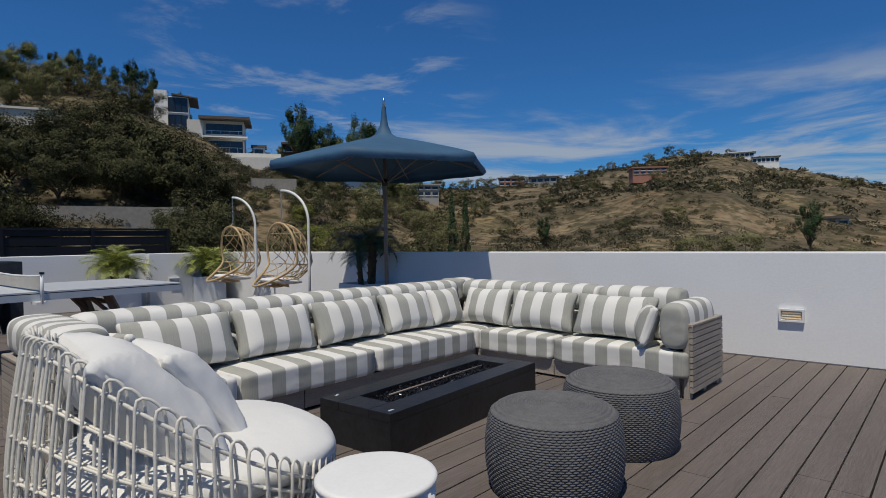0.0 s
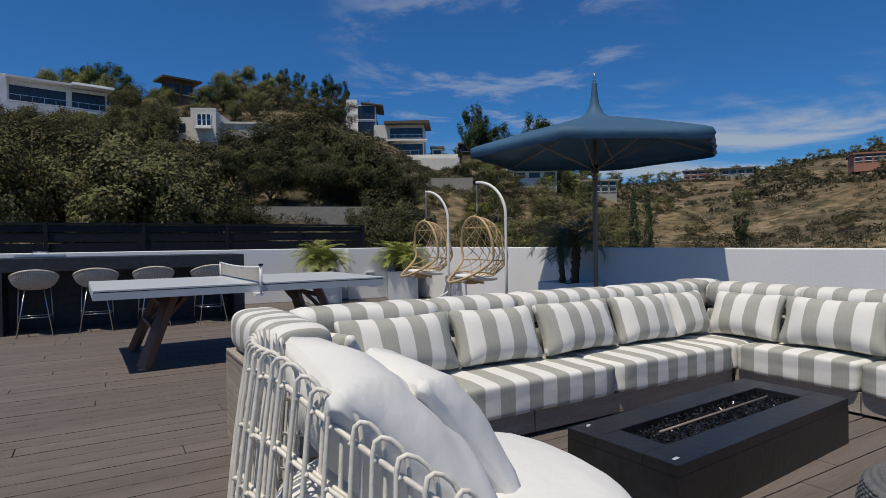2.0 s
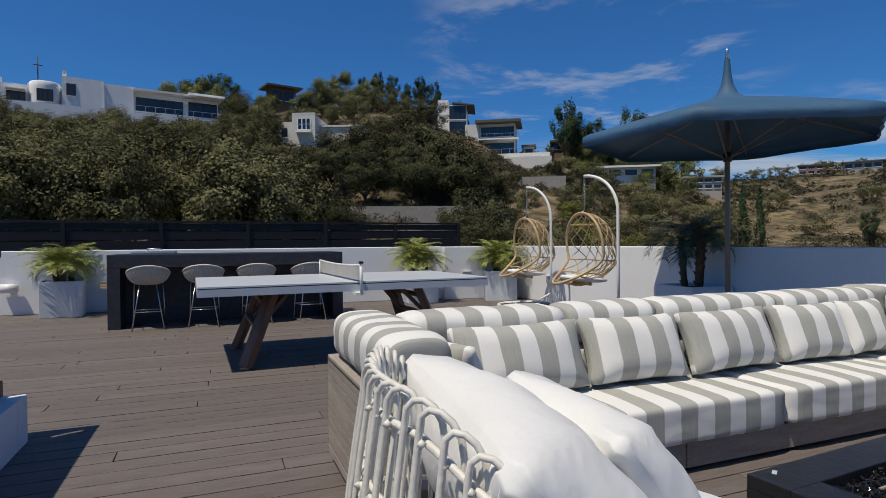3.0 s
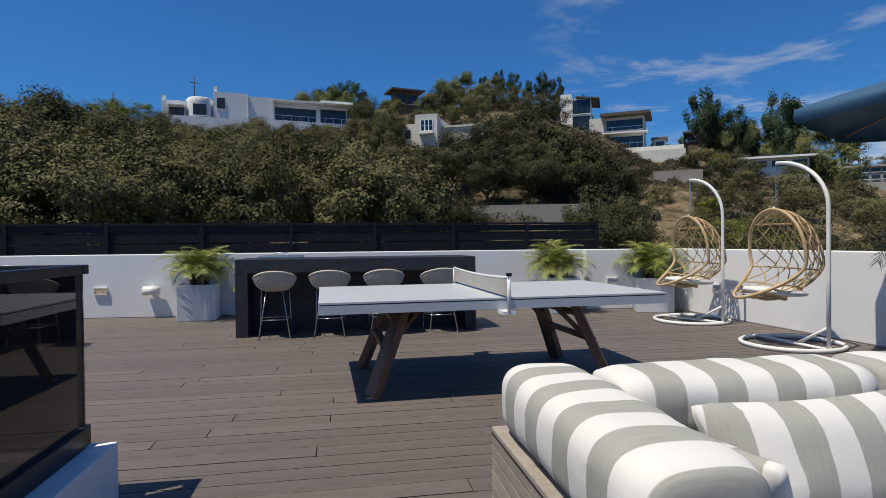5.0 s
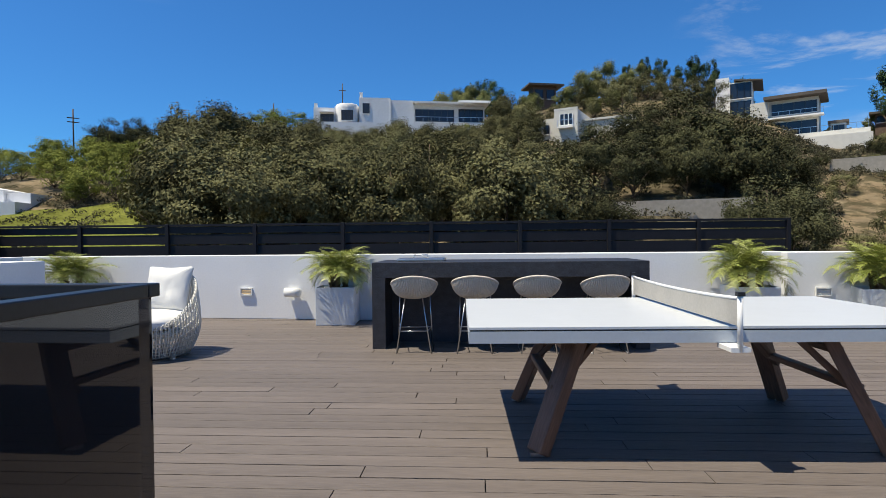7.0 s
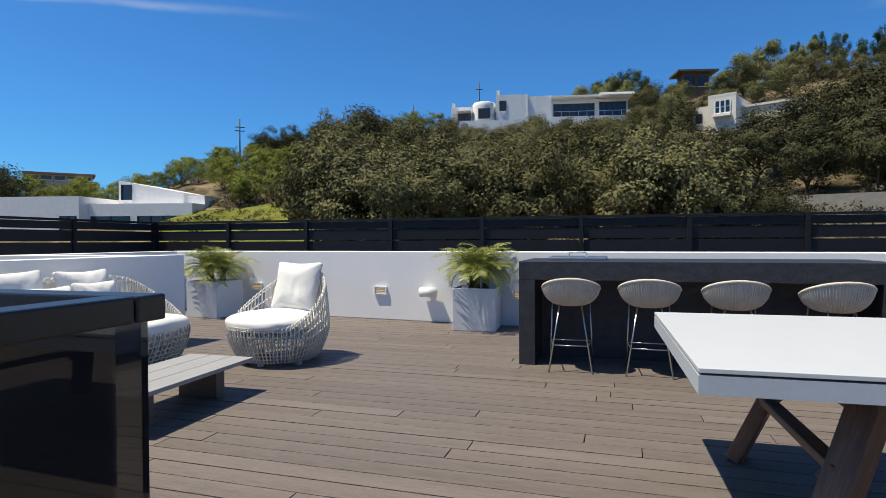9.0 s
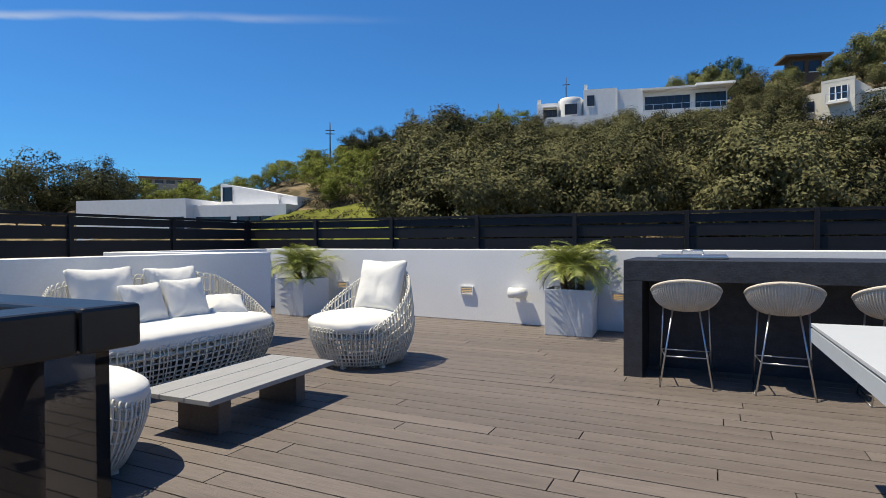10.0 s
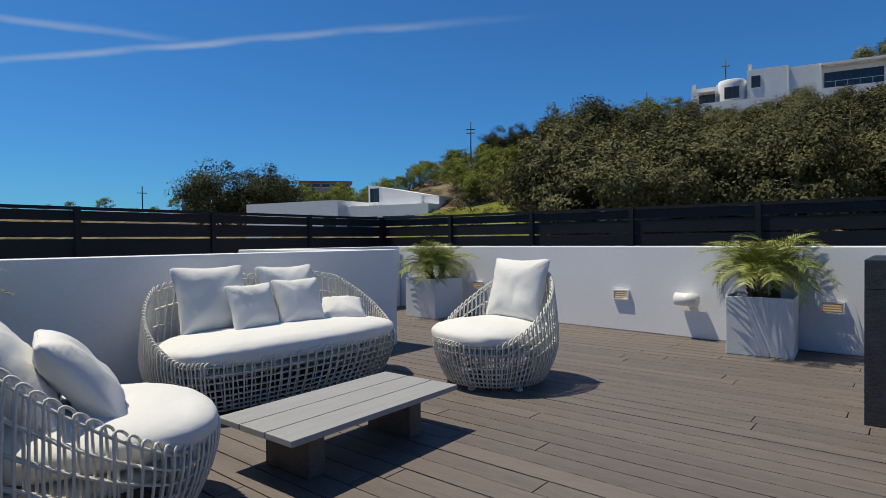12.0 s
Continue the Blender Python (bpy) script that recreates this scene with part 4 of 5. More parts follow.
# ---- palms in planters ----
def planter_box(name, m, w, h, label):
    e = thing(name, label, "planter", m, "planters along the parapet")
    bm = boxed(-w / 2, -w / 2, 0, w / 2, w / 2, h, bevel=0.008)
    top = [f for f in bm.faces if f.normal.z > 0.9 and f.calc_area() > w * w * 0.5]
    r = bmesh.ops.inset_region(bm, faces=top, thickness=0.03)
    bmesh.ops.translate(bm, vec=(0, 0, -0.06), verts=list({v for f in top for v in f.verts}))
    part("box", bm, M["planter"], e)
    part("soil", boxed(-w / 2 + 0.032, -w / 2 + 0.032, h - 0.09, w / 2 - 0.032, w / 2 - 0.032, h - 0.045), M["soil"], e)
    return e


def palm(m, mat, label, seed, height=0.46, reach=0.45, trunks=3, fronds=24, droop=1.05):
    rng = random.Random(seed)
    e = thing("potted_palm", label, "palm", m, "palms in planters")
    for k in range(trunks):
        t = 2 * math.pi * k / trunks + rng.uniform(-0.3, 0.3)
        bx, by = 0.1 * math.cos(t), 0.1 * math.sin(t)
        th = height * rng.uniform(0.45, 0.72)
        lean = (bx * 1.5, by * 1.5, th)
        pts = [Vector((bx, by, -0.04)).lerp(Vector(lean), i / 6) for i in range(7)]
        part("trunk", tubes("trunk", [(pts, 0.04, False, 0.9)] + [([p + Vector((0.03 * math.cos(i * 2.4 + h), 0.03 * math.sin(i * 2.4 + h), -0.01)), p + Vector((0.055 * math.cos(i * 2.4 + h), 0.055 * math.sin(i * 2.4 + h), 0.03))], 0.015, False, 0.5) for i, p in enumerate(pts[1:]) for h in (0, 2.1, 4.2)], M["palm_trunk"], 6), None, e)
        for i in range(fronds):
            a = 2.4 * i + rng.uniform(-0.3, 0.3)
            rise = 1.5 - 1.35 * ((i + rng.uniform(0, 1)) / fronds) ** 0.9
            ln = reach * rng.uniform(0.85, 1.2)
            bend = droop * rng.uniform(1.0, 1.5)
            p, spine = Vector(lean), [Vector(lean)]
            for s in range(1, 11):
                el = rise - bend * (s / 10) ** 1.3
                p = p + Vector((math.cos(el) * math.cos(a), math.cos(el) * math.sin(a), math.sin(el))) * (ln / 10)
                spine.append(p)
            verts, faces = tube(spine, 0.0035, 3, taper=0.4)
            for s in range(2, 11):
                d = (spine[s] - spine[s - 1]).normalized()
                flat_out = Vector((-math.sin(a), math.cos(a), 0))
                for half in (0, 0.33, 0.67):
                    for side in (-1, 1):
                        q0 = spine[s].lerp(spine[s - 1], half + rng.uniform(-0.08, 0.08))
                        l2 = ln * 0.4 * (1.05 - 0.75 * abs((s - half) / 10 - 0.5)) * rng.uniform(0.8, 1.15)
                        way = (flat_out * side * 0.75 + d * rng.uniform(0.55, 0.85) + Vector((0, 0, rng.uniform(-0.05, 0.25)))).normalized()
                        tip = q0 + way * l2 - Vector((0, 0, 0.18 * l2))
                        mid = q0 + way * l2 * 0.5
                        wd = d * 0.0042
                        v = len(verts)
                        verts += [q0 - wd, q0 + wd, mid + wd * 1.1, mid - wd * 1.1, tip]
                        faces += [(v, v + 1, v + 2, v + 3), (v + 3, v + 2, v + 4)]
            part("frond", raw_mesh("frond", verts, faces, mat), None, e)
    return e


PLANTERS = ((-0.92, 2.1, 4.0, 0.57, 0.56, 1), (4.87, 1.55, -4.0, 0.57, 0.58, 2), (6.42, 1.28, -20.0, 0.58, 0.56, 3), (-5.32, 2.3, -3.0, 0.6, 0.57, 4))
for x, y, a, w, h, k in PLANTERS:
    planter_box("planter", pose(x, y, 0, 0, 0, a), w, h, "square pale grey planter box beside the parapet")
    palm(pose(x, y, h - 0.05, 0, 0, 40 * k), M["palm"], "bushy green pygmy date palm in a planter", k)
planter_box("planter", pose(6.75, -3.2, 0, 0, 0, -3), 0.62, 0.57, "square planter box in the umbrella's shade")
palm(pose(6.75, -3.2, 0.52), M["palm_shaded"], "drooping palm in a shaded planter, shade put into its frond colour", 9, 1.0, 0.46, 3, 13, 1.4)
planter_box("planter", pose(-3.74, -3.8, 0), 0.6, 0.57, "square pale grey planter box beside the parapet")
palm(pose(-3.74, -3.8, 0.52, 0, 0, 15), M["palm"], "bushy green pygmy date palm in a planter", 7)


# ---- lamps on the walls ----
def wall_lamp(m, lit):
    e = thing("wall_lamp", "small white louvred wall lamp glowing warm" if lit else "small white louvred wall lamp on the parapet", "lamp", m, "lamps on the parapet")
    e.scale = (0.8, 1.0, 0.8)
    for a in ((-0.13, 0.055, 0.13, 0.075), (-0.13, -0.075, 0.13, -0.055), (-0.13, -0.055, -0.11, 0.055), (0.11, -0.055, 0.13, 0.055)):
        part("frame", boxed(a[0], -0.035, a[1], a[2], -0.002, a[3]), M["white_metal"], e)
    part("lens", boxed(-0.11, -0.012, -0.055, 0.11, -0.004, 0.055), M["table_edge"], e)
    for i in range(3):
        part("led_strip", boxed(-0.095, -0.02, -0.04 + 0.03 * i, 0.095, -0.013, -0.026 + 0.03 * i), M["lamp_glow" if lit else "white_metal"], e)


def north_y(x):
    return 2.93 + (x + 6.7) * (1.895 - 2.93) / 12.17


for x in (-0.38, -2.54, -4.85):
    wall_lamp(pose(x, north_y(x), 0.44, 0, 0, -4.9), True)
wall_lamp(pose(5.9, 1.675, 0.48, 0, 0, -4.9), False)
for y in (0.32, -2.75, -8.7):
    wall_lamp(pose(6.91 + (1.58 - y) * 0.0378, y, 0.43, 0, 0, -87.8), y < -8)


def cup_holder(x):
    e = thing("paper_roll_holder", "white cylindrical fitting on the parapet wall", "fitting", pose(x, north_y(x), 0.44, 0, 0, -4.9))
    part("bracket", boxed(-0.03, -0.06, -0.05, 0.03, -0.002, 0.05), M["white_metal"], e)
    part("drum", tubes("drum", [([(-0.12, -0.1, 0), (0.12, -0.1, 0)], 0.072)], M["white_metal"], 20), None, e)


cup_holder(-1.72)


# ---- bar and stools ----
bar = thing("bar_counter", "charcoal stone bar counter with a deep knee recess", "bar counter")
part("worktop", boxed(0.0, 0.0, 0.81, 3.1, 0.98, 0.985, bevel=0.004), M["bar"], bar)
part("end_panel", boxed(0.0, 0.0, 0, 0.15, 0.98, 0.8095), M["bar"], bar)
part("end_panel", boxed(2.95, 0.0, 0, 3.1, 0.98, 0.8095), M["bar"], bar)
part("back_panel", boxed(0.152, 0.5, 0, 2.948, 0.98, 0.808), M["bar"], bar)
grill = thing("grill", "stainless grill lid set into the bar counter", "grill", pose(0.52, 0.55, 0.985))
part("lid", boxed(-0.28, -0.22, 0, 0.28, 0.22, 0.035, bevel=0.012), M["steel"], grill)
part("handle", tubes("handle", [([(-0.09, -0.12, 0.03), (-0.08, -0.12, 0.075), (0.08, -0.12, 0.075), (0.09, -0.12, 0.03)], 0.008)], M["steel"], 8), None, grill)


def stool():
    e = thing("bar_stool", "woven beige bucket bar stool on thin steel legs", "stool", group="stools at the bar")
    n, rows = 48, 10

    def bowl(t, q, grow=0.0):
        """The basket: t round it, q from its floor to the rim; the back (local -y) stands higher."""
        back = (1 - math.sin(t)) / 2
        r = 0.075 + 0.18 * math.sin(q * math.pi / 2) ** 0.9 + grow
        top = 0.675 + 0.16 * back ** 1.3
        z = 0.59 + (top - 0.59) * (1 - math.cos(q * math.pi / 2) ** 1.2)
        return Vector((r * math.cos(t), r * math.sin(t) * 0.95, z))

    shell_v = [bowl(2 * math.pi * k / n, i / rows, -0.0025) for i in range(rows + 1) for k in range(n)]
    shell_f = [(i * n + k, i * n + (k + 1) % n, (i + 1) * n + (k + 1) % n, (i + 1) * n + k) for i in range(rows) for k in range(n)]
    shell_f.append(tuple(range(n))[::-1])
    part("shell", raw_mesh("shell", shell_v, shell_f, M["stool_weave"], True), None, e)
    cords = [([bowl(2 * math.pi * k / 72, q / 7) for q in range(8)], 0.0062) for k in range(72)]
    tagged(part("woven_cord", tubes("woven_cord", cords, M["stool_weave"], 5), None, e), kind="stuff")
    rim = [bowl(2 * math.pi * k / n, 1.0) + Vector((0, 0, 0.004)) for k in range(n)]
    part("rim", tubes("rim", [(rim, 0.014, True)], M["stool_weave"], 8), None, e)
    pad, pf = lathe([(0.001, 0.64), (0.1, 0.638), (0.122, 0.632), (0.125, 0.625), (0.001, 0.615)], 24)
    part("seat", raw_mesh("seat", pad, pf, M["stool_weave"], True), None, e)
    feet = [(-0.19, -0.2), (0.19, -0.2), (0.2, 0.18), (-0.2, 0.18)]
    tops = [(-0.095, -0.1), (0.095, -0.1), (0.17, 0.1), (-0.17, 0.1)]
    for (x, y), (u, w) in zip(feet, tops):
        part("leg", tubes("leg", [([(u, w, 0.61), (x, y, 0.0)], 0.0068)], M["steel"], 8), None, e)
    part("seat_ring", tubes("seat_ring", [([(*p, 0.61) for p in tops], 0.006, True)], M["steel"], 6), None, e)
    for k in range(4):
        (x0, y0), (x1, y1) = feet[k], feet[(k + 1) % 4]
        (u0, w0), (u1, w1) = tops[k], tops[(k + 1) % 4]
        q, z = 0.4, 0.24
        part("stretcher", tubes("stretcher", [([(x0 + (u0 - x0) * q, y0 + (w0 - y0) * q, z), (x1 + (u1 - x1) * q, y1 + (w1 - y1) * q, z)], 0.0055)], M["steel"], 8), None, e)
    for a, b in ((feet[0], feet[3]), (feet[1], feet[2])):
        part("floor_rail", tubes("floor_rail", [([(*a, 0.007), (*b, 0.007)], 0.0065)], M["steel"], 6), None, e)
    return e


first_stool = stool()
STOOLS = ((0.49, 3), (1.17, -2), (1.86, 0), (2.6, 4))
first_stool.matrix_world = pose(STOOLS[0][0], -0.06, 0, 0, 0, STOOLS[0][1])
for x, a in STOOLS[1:]:
    copy_thing(first_stool, pose(x, -0.06, 0, 0, 0, a))


# ---- table tennis table ----
tt = thing("table_tennis_table", "white table tennis table on splayed brown wooden legs", "table", pose(2.51, -2.58, 0, 0, 0, 2.0))
part("tabletop", boxed(-1.37, -0.7625, 0.744, 1.37, 0.7625, 0.76, bevel=0.002), M["table_top"], tt)
part("seam", boxed(-1.362, -0.7545, 0.737, 1.362, 0.7545, 0.743), M["black"], tt)
for y0, y1 in ((-0.762, -0.715), (0.715, 0.762)):
    part("apron", boxed(-1.37, y0, 0.672, 1.37, y1, 0.736), M["table_edge"], tt)
for x0, x1 in ((-1.37, -1.33), (1.33, 1.37)):
    part("apron", boxed(x0, -0.713, 0.672, x1, 0.713, 0.736), M["table_edge"], tt)


def beam(name, a, b, w, d, mat, parent):
    """A square timber from a to b, with worn edges."""
    a, b = Vector(a), Vector(b)
    m = Matrix.Translation(a) @ (b - a).to_track_quat("Z", "Y").to_matrix().to_4x4()
    ob = part(name, boxed(-w / 2, -d / 2, 0, w / 2, d / 2, (b - a).length, bevel=0.008), M[mat], parent)
    ob.matrix_local = m
    return ob


for s in (-1, 1):
    for k in (-1, 1):
        leg = beam("leg", (s * 0.98, k * 0.56, 0.012), (s * 0.72, k * 0.42, 0.672), 0.13, 0.075, "leg_wood", tt)
        foot = part("foot", boxed(-0.04, -0.03, -0.01, 0.04, 0.03, 0.012), M["steel"], tt)
        foot.location = (s * 0.985, k * 0.565, 0.01)
    beam("rail", (s * 0.86, -0.49, 0.36), (s * 0.86, 0.49, 0.36), 0.07, 0.04, "leg_wood", tt)
    beam("rail", (s * 0.77, -0.45, 0.57), (s * 0.77, 0.45, 0.57), 0.07, 0.04, "leg_wood", tt)
    beam("brace", (s * 0.9, -0.44, 0.3), (s * 0.55, -0.32, 0.675), 0.07, 0.04, "leg_wood", tt)
    beam("brace", (s * 0.9, 0.44, 0.3), (s * 0.55, 0.32, 0.675), 0.07, 0.04, "leg_wood", tt)
nv, nf = [], []
for i in range(33):
    y = -0.88 + 1.76 * i / 32
    sag = 0.018 * (1 - (y / 0.88) ** 2)
    for z in (0.775, 0.83, 0.915 - sag):
        for dx in (-0.004, 0.004):
            nv.append((dx, y, z))
for i in range(32):
    o = i * 6
    for a in (0, 2):
        nf += [(o + a, o + a + 6, o + a + 8, o + a + 2), (o + a + 1, o + a + 3, o + a + 9, o + a + 7)]
    nf += [(o + 4, o + 10, o + 11, o + 5)]
part("net", raw_mesh("net", nv, nf, M["net"]), None, tt)
part("net_tape", tubes("net_tape", [([(0, -0.88 + 0.11 * i, 0.917 - 0.018 * (1 - ((-0.88 + 0.11 * i) / 0.88) ** 2)) for i in range(17)], 0.009)], M["white_metal"], 8), None, tt)
for k in (-1, 1):
    post = part("net_post", tubes("net_post", [([(0, k * 0.89, 0.65), (0, k * 0.89, 0.93)], 0.014)], M["white_metal"], 10), None, tt)
    part("clamp", boxed(-0.05, min(k * 0.74, k * 0.9), 0.645, 0.05, max(k * 0.74, k * 0.9), 0.668), M["white_metal"], post)
    part("post_cap", boxed(-0.018, k * 0.89 - 0.018, 0.93, 0.018, k * 0.89 + 0.018, 0.95), M["black"], post)


# ---- striped corner sofa ----
SX0, SX1, SY0, SY1 = 1.84, 6.02, -6.5, -5.62
EX0, EY0 = 5.3, -8.45
sofa = thing("corner_sofa", "grey slatted wooden frame of a corner sofa", "sofa")


def slat_wall(a, b, z1):
    """Horizontal slats on posts along one side of the frame."""
    a, b = Vector((*a, 0)), Vector((*b, 0))
    d = b - a
    m = Matrix.Translation(a) @ Matrix.Rotation(math.atan2(d.y, d.x), 4, "Z")
    n = 11
    for i in range(n):
        z = 0.05 + (z1 - 0.06) * i / n
        part("slat", boxed(0, 0, z, d.length, 0.025, z + (z1 - 0.06) / n - 0.008, m=m), M["grey_wood"], sofa)
    part("top_board", boxed(0, 0, z1 - 0.03, d.length, 0.1, z1, bevel=0.005, m=m), M["grey_wood"], sofa)
    k = max(2, round(d.length / 0.9))
    for i in range(k + 1):
        x = 0.035 + (d.length - 0.07) * i / k
        part("post", boxed(x - 0.03, 0.028, 0, x + 0.03, 0.07, z1 - 0.032, m=m), M["grey_wood"], sofa)


slat_wall((SX0, SY1), (SX0, -6.72), 0.55)
slat_wall((SX1, SY1), (SX0 + 0.11, SY1), 0.55)
slat_wall((SX1, EY0 + 0.11), (SX1, SY1 - 0.11), 0.55)
slat_wall((EX0 + 0.05, EY0), (SX1 + 0.02, EY0), 0.55)
part("platform", boxed(SX0 + 0.08, SY0 + 0.08, 0.1, SX1 - 0.08, SY1 - 0.08, 0.15), M["grey_wood"], sofa)
part("platform", boxed(EX0 + 0.08, EY0 + 0.08, 0.1, SX1 - 0.08, SY0 + 0.078, 0.15), M["grey_wood"], sofa)
for x0, x1 in ((SX0 + 0.1, 3.4), (3.41, 5.32)):
    part("front_board", boxed(x0, SY0 + 0.05, 0.02, x1, SY0 + 0.078, 0.15), M["grey_wood"], sofa)
for y0, y1 in ((EY0 + 0.1, -7.3), (-7.29, SY0 + 0.04)):
    part("front_board", boxed(EX0 + 0.05, y0, 0.02, EX0 + 0.078, y1, 0.15), M["grey_wood"], sofa)
for x, y in ((SX0 + 0.15, SY0 + 0.14), (3.4, SY0 + 0.14), (5.44, SY0 + 0.2), (EX0 + 0.14, EY0 + 0.12), (EX0 + 0.14, -7.3), (5.85, -6.0), (5.85, EY0 + 0.15)):
    part("leg", boxed(x - 0.04, y - 0.04, 0, x + 0.04, y + 0.04, 0.098), M["grey_wood"], sofa)

SEATS = "grey-and-white striped seat cushion on the corner sofa"
BACKS = "grey-and-white striped back bolster on the corner sofa"
PILL = "grey-and-white striped loose pillow leaning on the sofa back"


def laid(x0, x1, y0, y1, z0, z1, name, label, along="x", seed=0):
    lx, ly = (x1 - x0, y1 - y0) if along == "x" else (y1 - y0, x1 - x0)
    cushion(name, label, (lx, ly, z1 - z0), pose((x0 + x1) / 2, (y0 + y1) / 2, (z0 + z1) / 2, 0, 0, 0 if along == "x" else 90), M["stripe"],
            "sofa cushions", square=14.0, roll=0.0 if name == "seat_cushion" else 3.2, seed=seed, rough=0.006, cuts=15)


laid(2.0, 2.9, SY0, SY1 - 0.3, 0.15, 0.345, "seat_cushion", SEATS, seed=1)
laid(2.91, 4.06, SY0 + 0.004, SY1 - 0.3, 0.15, 0.345, "seat_cushion", SEATS, seed=2)
laid(4.07, 5.29, SY0, SY1 - 0.3, 0.15, 0.345, "seat_cushion", SEATS, seed=16)
laid(5.3, 5.74, SY0 + 0.02, SY1 - 0.3, 0.15, 0.345, "seat_cushion", SEATS, seed=3)
laid(EX0, 5.74, -7.29, SY0 + 0.01, 0.15, 0.345, "seat_cushion", SEATS, "y", seed=4)
laid(EX0, 5.74, -8.42, -7.3, 0.15, 0.345, "seat_cushion", SEATS, "y", seed=5)
laid(1.85, 2.15, -6.6, SY1 - 0.02, 0.54, 0.78, "bolster_cushion", BACKS, "y", seed=6)
for x0, x1, k in ((2.17, 3.08, 7), (3.09, 3.71, 8), (3.72, 4.7, 9), (4.71, 5.7, 10)):
    laid(x0, x1, SY1 - 0.33, SY1 - 0.03, 0.545, 0.77, "bolster_cushion", BACKS, seed=k)
    laid(x0, x1, SY1 - 0.32, SY1 - 0.11, 0.35, 0.56, "back_cushion", BACKS, seed=k + 40)
for y0, y1, k in ((-6.72, -5.95, 11), (-7.5, -6.73, 12), (-8.22, -7.51, 13)):
    laid(5.71, 5.99, y0, y1, 0.545, 0.77, "bolster_cushion", BACKS, "y", seed=k)
    laid(5.72, 5.91, y0, y1, 0.35, 0.56, "back_cushion", BACKS, "y", seed=k + 40)
cushion("bolster_cushion", BACKS, (0.29, 0.3, 0.22), pose(5.85, -5.79, 0.66), M["stripe"], "sofa cushions", square=9.0, seed=14)
laid(EX0 + 0.01, 5.97, EY0 + 0.03, EY0 + 0.24, 0.35, 0.7, "bolster_cushion", BACKS, "x", seed=15)


def leaning(x, y, turn, w, h, t, tilt, seed, z=0.42, mat="stripe", label=PILL, group="sofa pillows"):
    """A pillow standing on its edge at (x, y), its face turned towards `turn` degrees, leaning back."""
    m = pose(x, y, z + h / 2 * math.cos(radians(tilt)) + 0.02) @ Matrix.Rotation(radians(turn + 90), 4, "Z") @ Matrix.Rotation(radians(90 - tilt), 4, "X")
    cushion("pillow", label, (w, h, t), m, M[mat], group, square=14.0, pillow=0.8, seed=seed, rough=0.009)


for x, k, w in ((2.72, 21, 0.78), (3.42, 22, 0.66), (4.12, 23, 0.76), (4.8, 24, 0.62), (5.32, 25, 0.46)):
    leaning(x, SY1 - 0.44, -90 + random.uniform(-4, 4), w, 0.37, 0.2, 22, k, z=0.345)
for y, k, w in ((-6.4, 26, 0.6), (-7.03, 27, 0.7), (-7.74, 28, 0.74)):
    leaning(5.58, y, 180 + random.uniform(-4, 4), w, 0.37, 0.2, 22, k, z=0.345)
leaning(5.44, -8.07, 118, 0.36, 0.32, 0.15, 20, 29, z=0.345)
leaning(2.29, -6.22, 20, 0.4, 0.36, 0.15, 26, 30, z=0.345)


# ---- fire pit ----
pit = thing("fire_pit", "long black concrete fire pit filled with dark fire glass", "fire pit", pose(3.95, -7.25, 0, 0, 0, 4.0))
part("body", boxed(-0.8, -0.29, 0.0, 0.8, 0.29, 0.2), M["pit"], pit)
for x0, y0, x1, y1 in ((-0.8, -0.29, 0.8, -0.125), (-0.8, 0.125, 0.8, 0.29), (-0.8, -0.125, -0.63, 0.125), (0.63, -0.125, 0.8, 0.125)):
    part("rim", boxed(x0, y0, 0.2, x1, y1, 0.25, bevel=0.003), M["pit"], pit)
for x, y, a in ((-0.74, -0.24, 4), (-0.7, 0.25, 30)):
    part("tape_scrap", boxed(-0.02, -0.008, 0.2503, 0.02, 0.008, 0.2512, m=Matrix.Translation((x, y, 0)) @ Matrix.Rotation(radians(a), 4, "Z")), M["table_edge"], pit, "pale torn label remnant")
gv, gf = [], []
rng = np.random.default_rng(8)
for i in range(1500):
    c = np.array([rng.uniform(-0.615, 0.615), rng.uniform(-0.113, 0.113), 0.207 + rng.uniform(0, 0.03)])
    r = rng.uniform(0.007, 0.015)
    d = rng.normal(size=(4, 3))
    d /= np.linalg.norm(d, axis=1)[:, None]
    o = len(gv)
    gv += [c + q * r for q in d]
    gf += [(o, o + 1, o + 2), (o, o + 2, o + 3), (o, o + 3, o + 1), (o + 1, o + 3, o + 2)]
tagged(part("fire_glass", raw_mesh("fire_glass", gv, gf, M["pebble"]), None, pit), kind="stuff")
part("burner_pipe", tubes("burner_pipe", [([(-0.5, 0, 0.245), (0.5, 0, 0.245)], 0.0065)], M["pole_wood"], 8), None, pit)


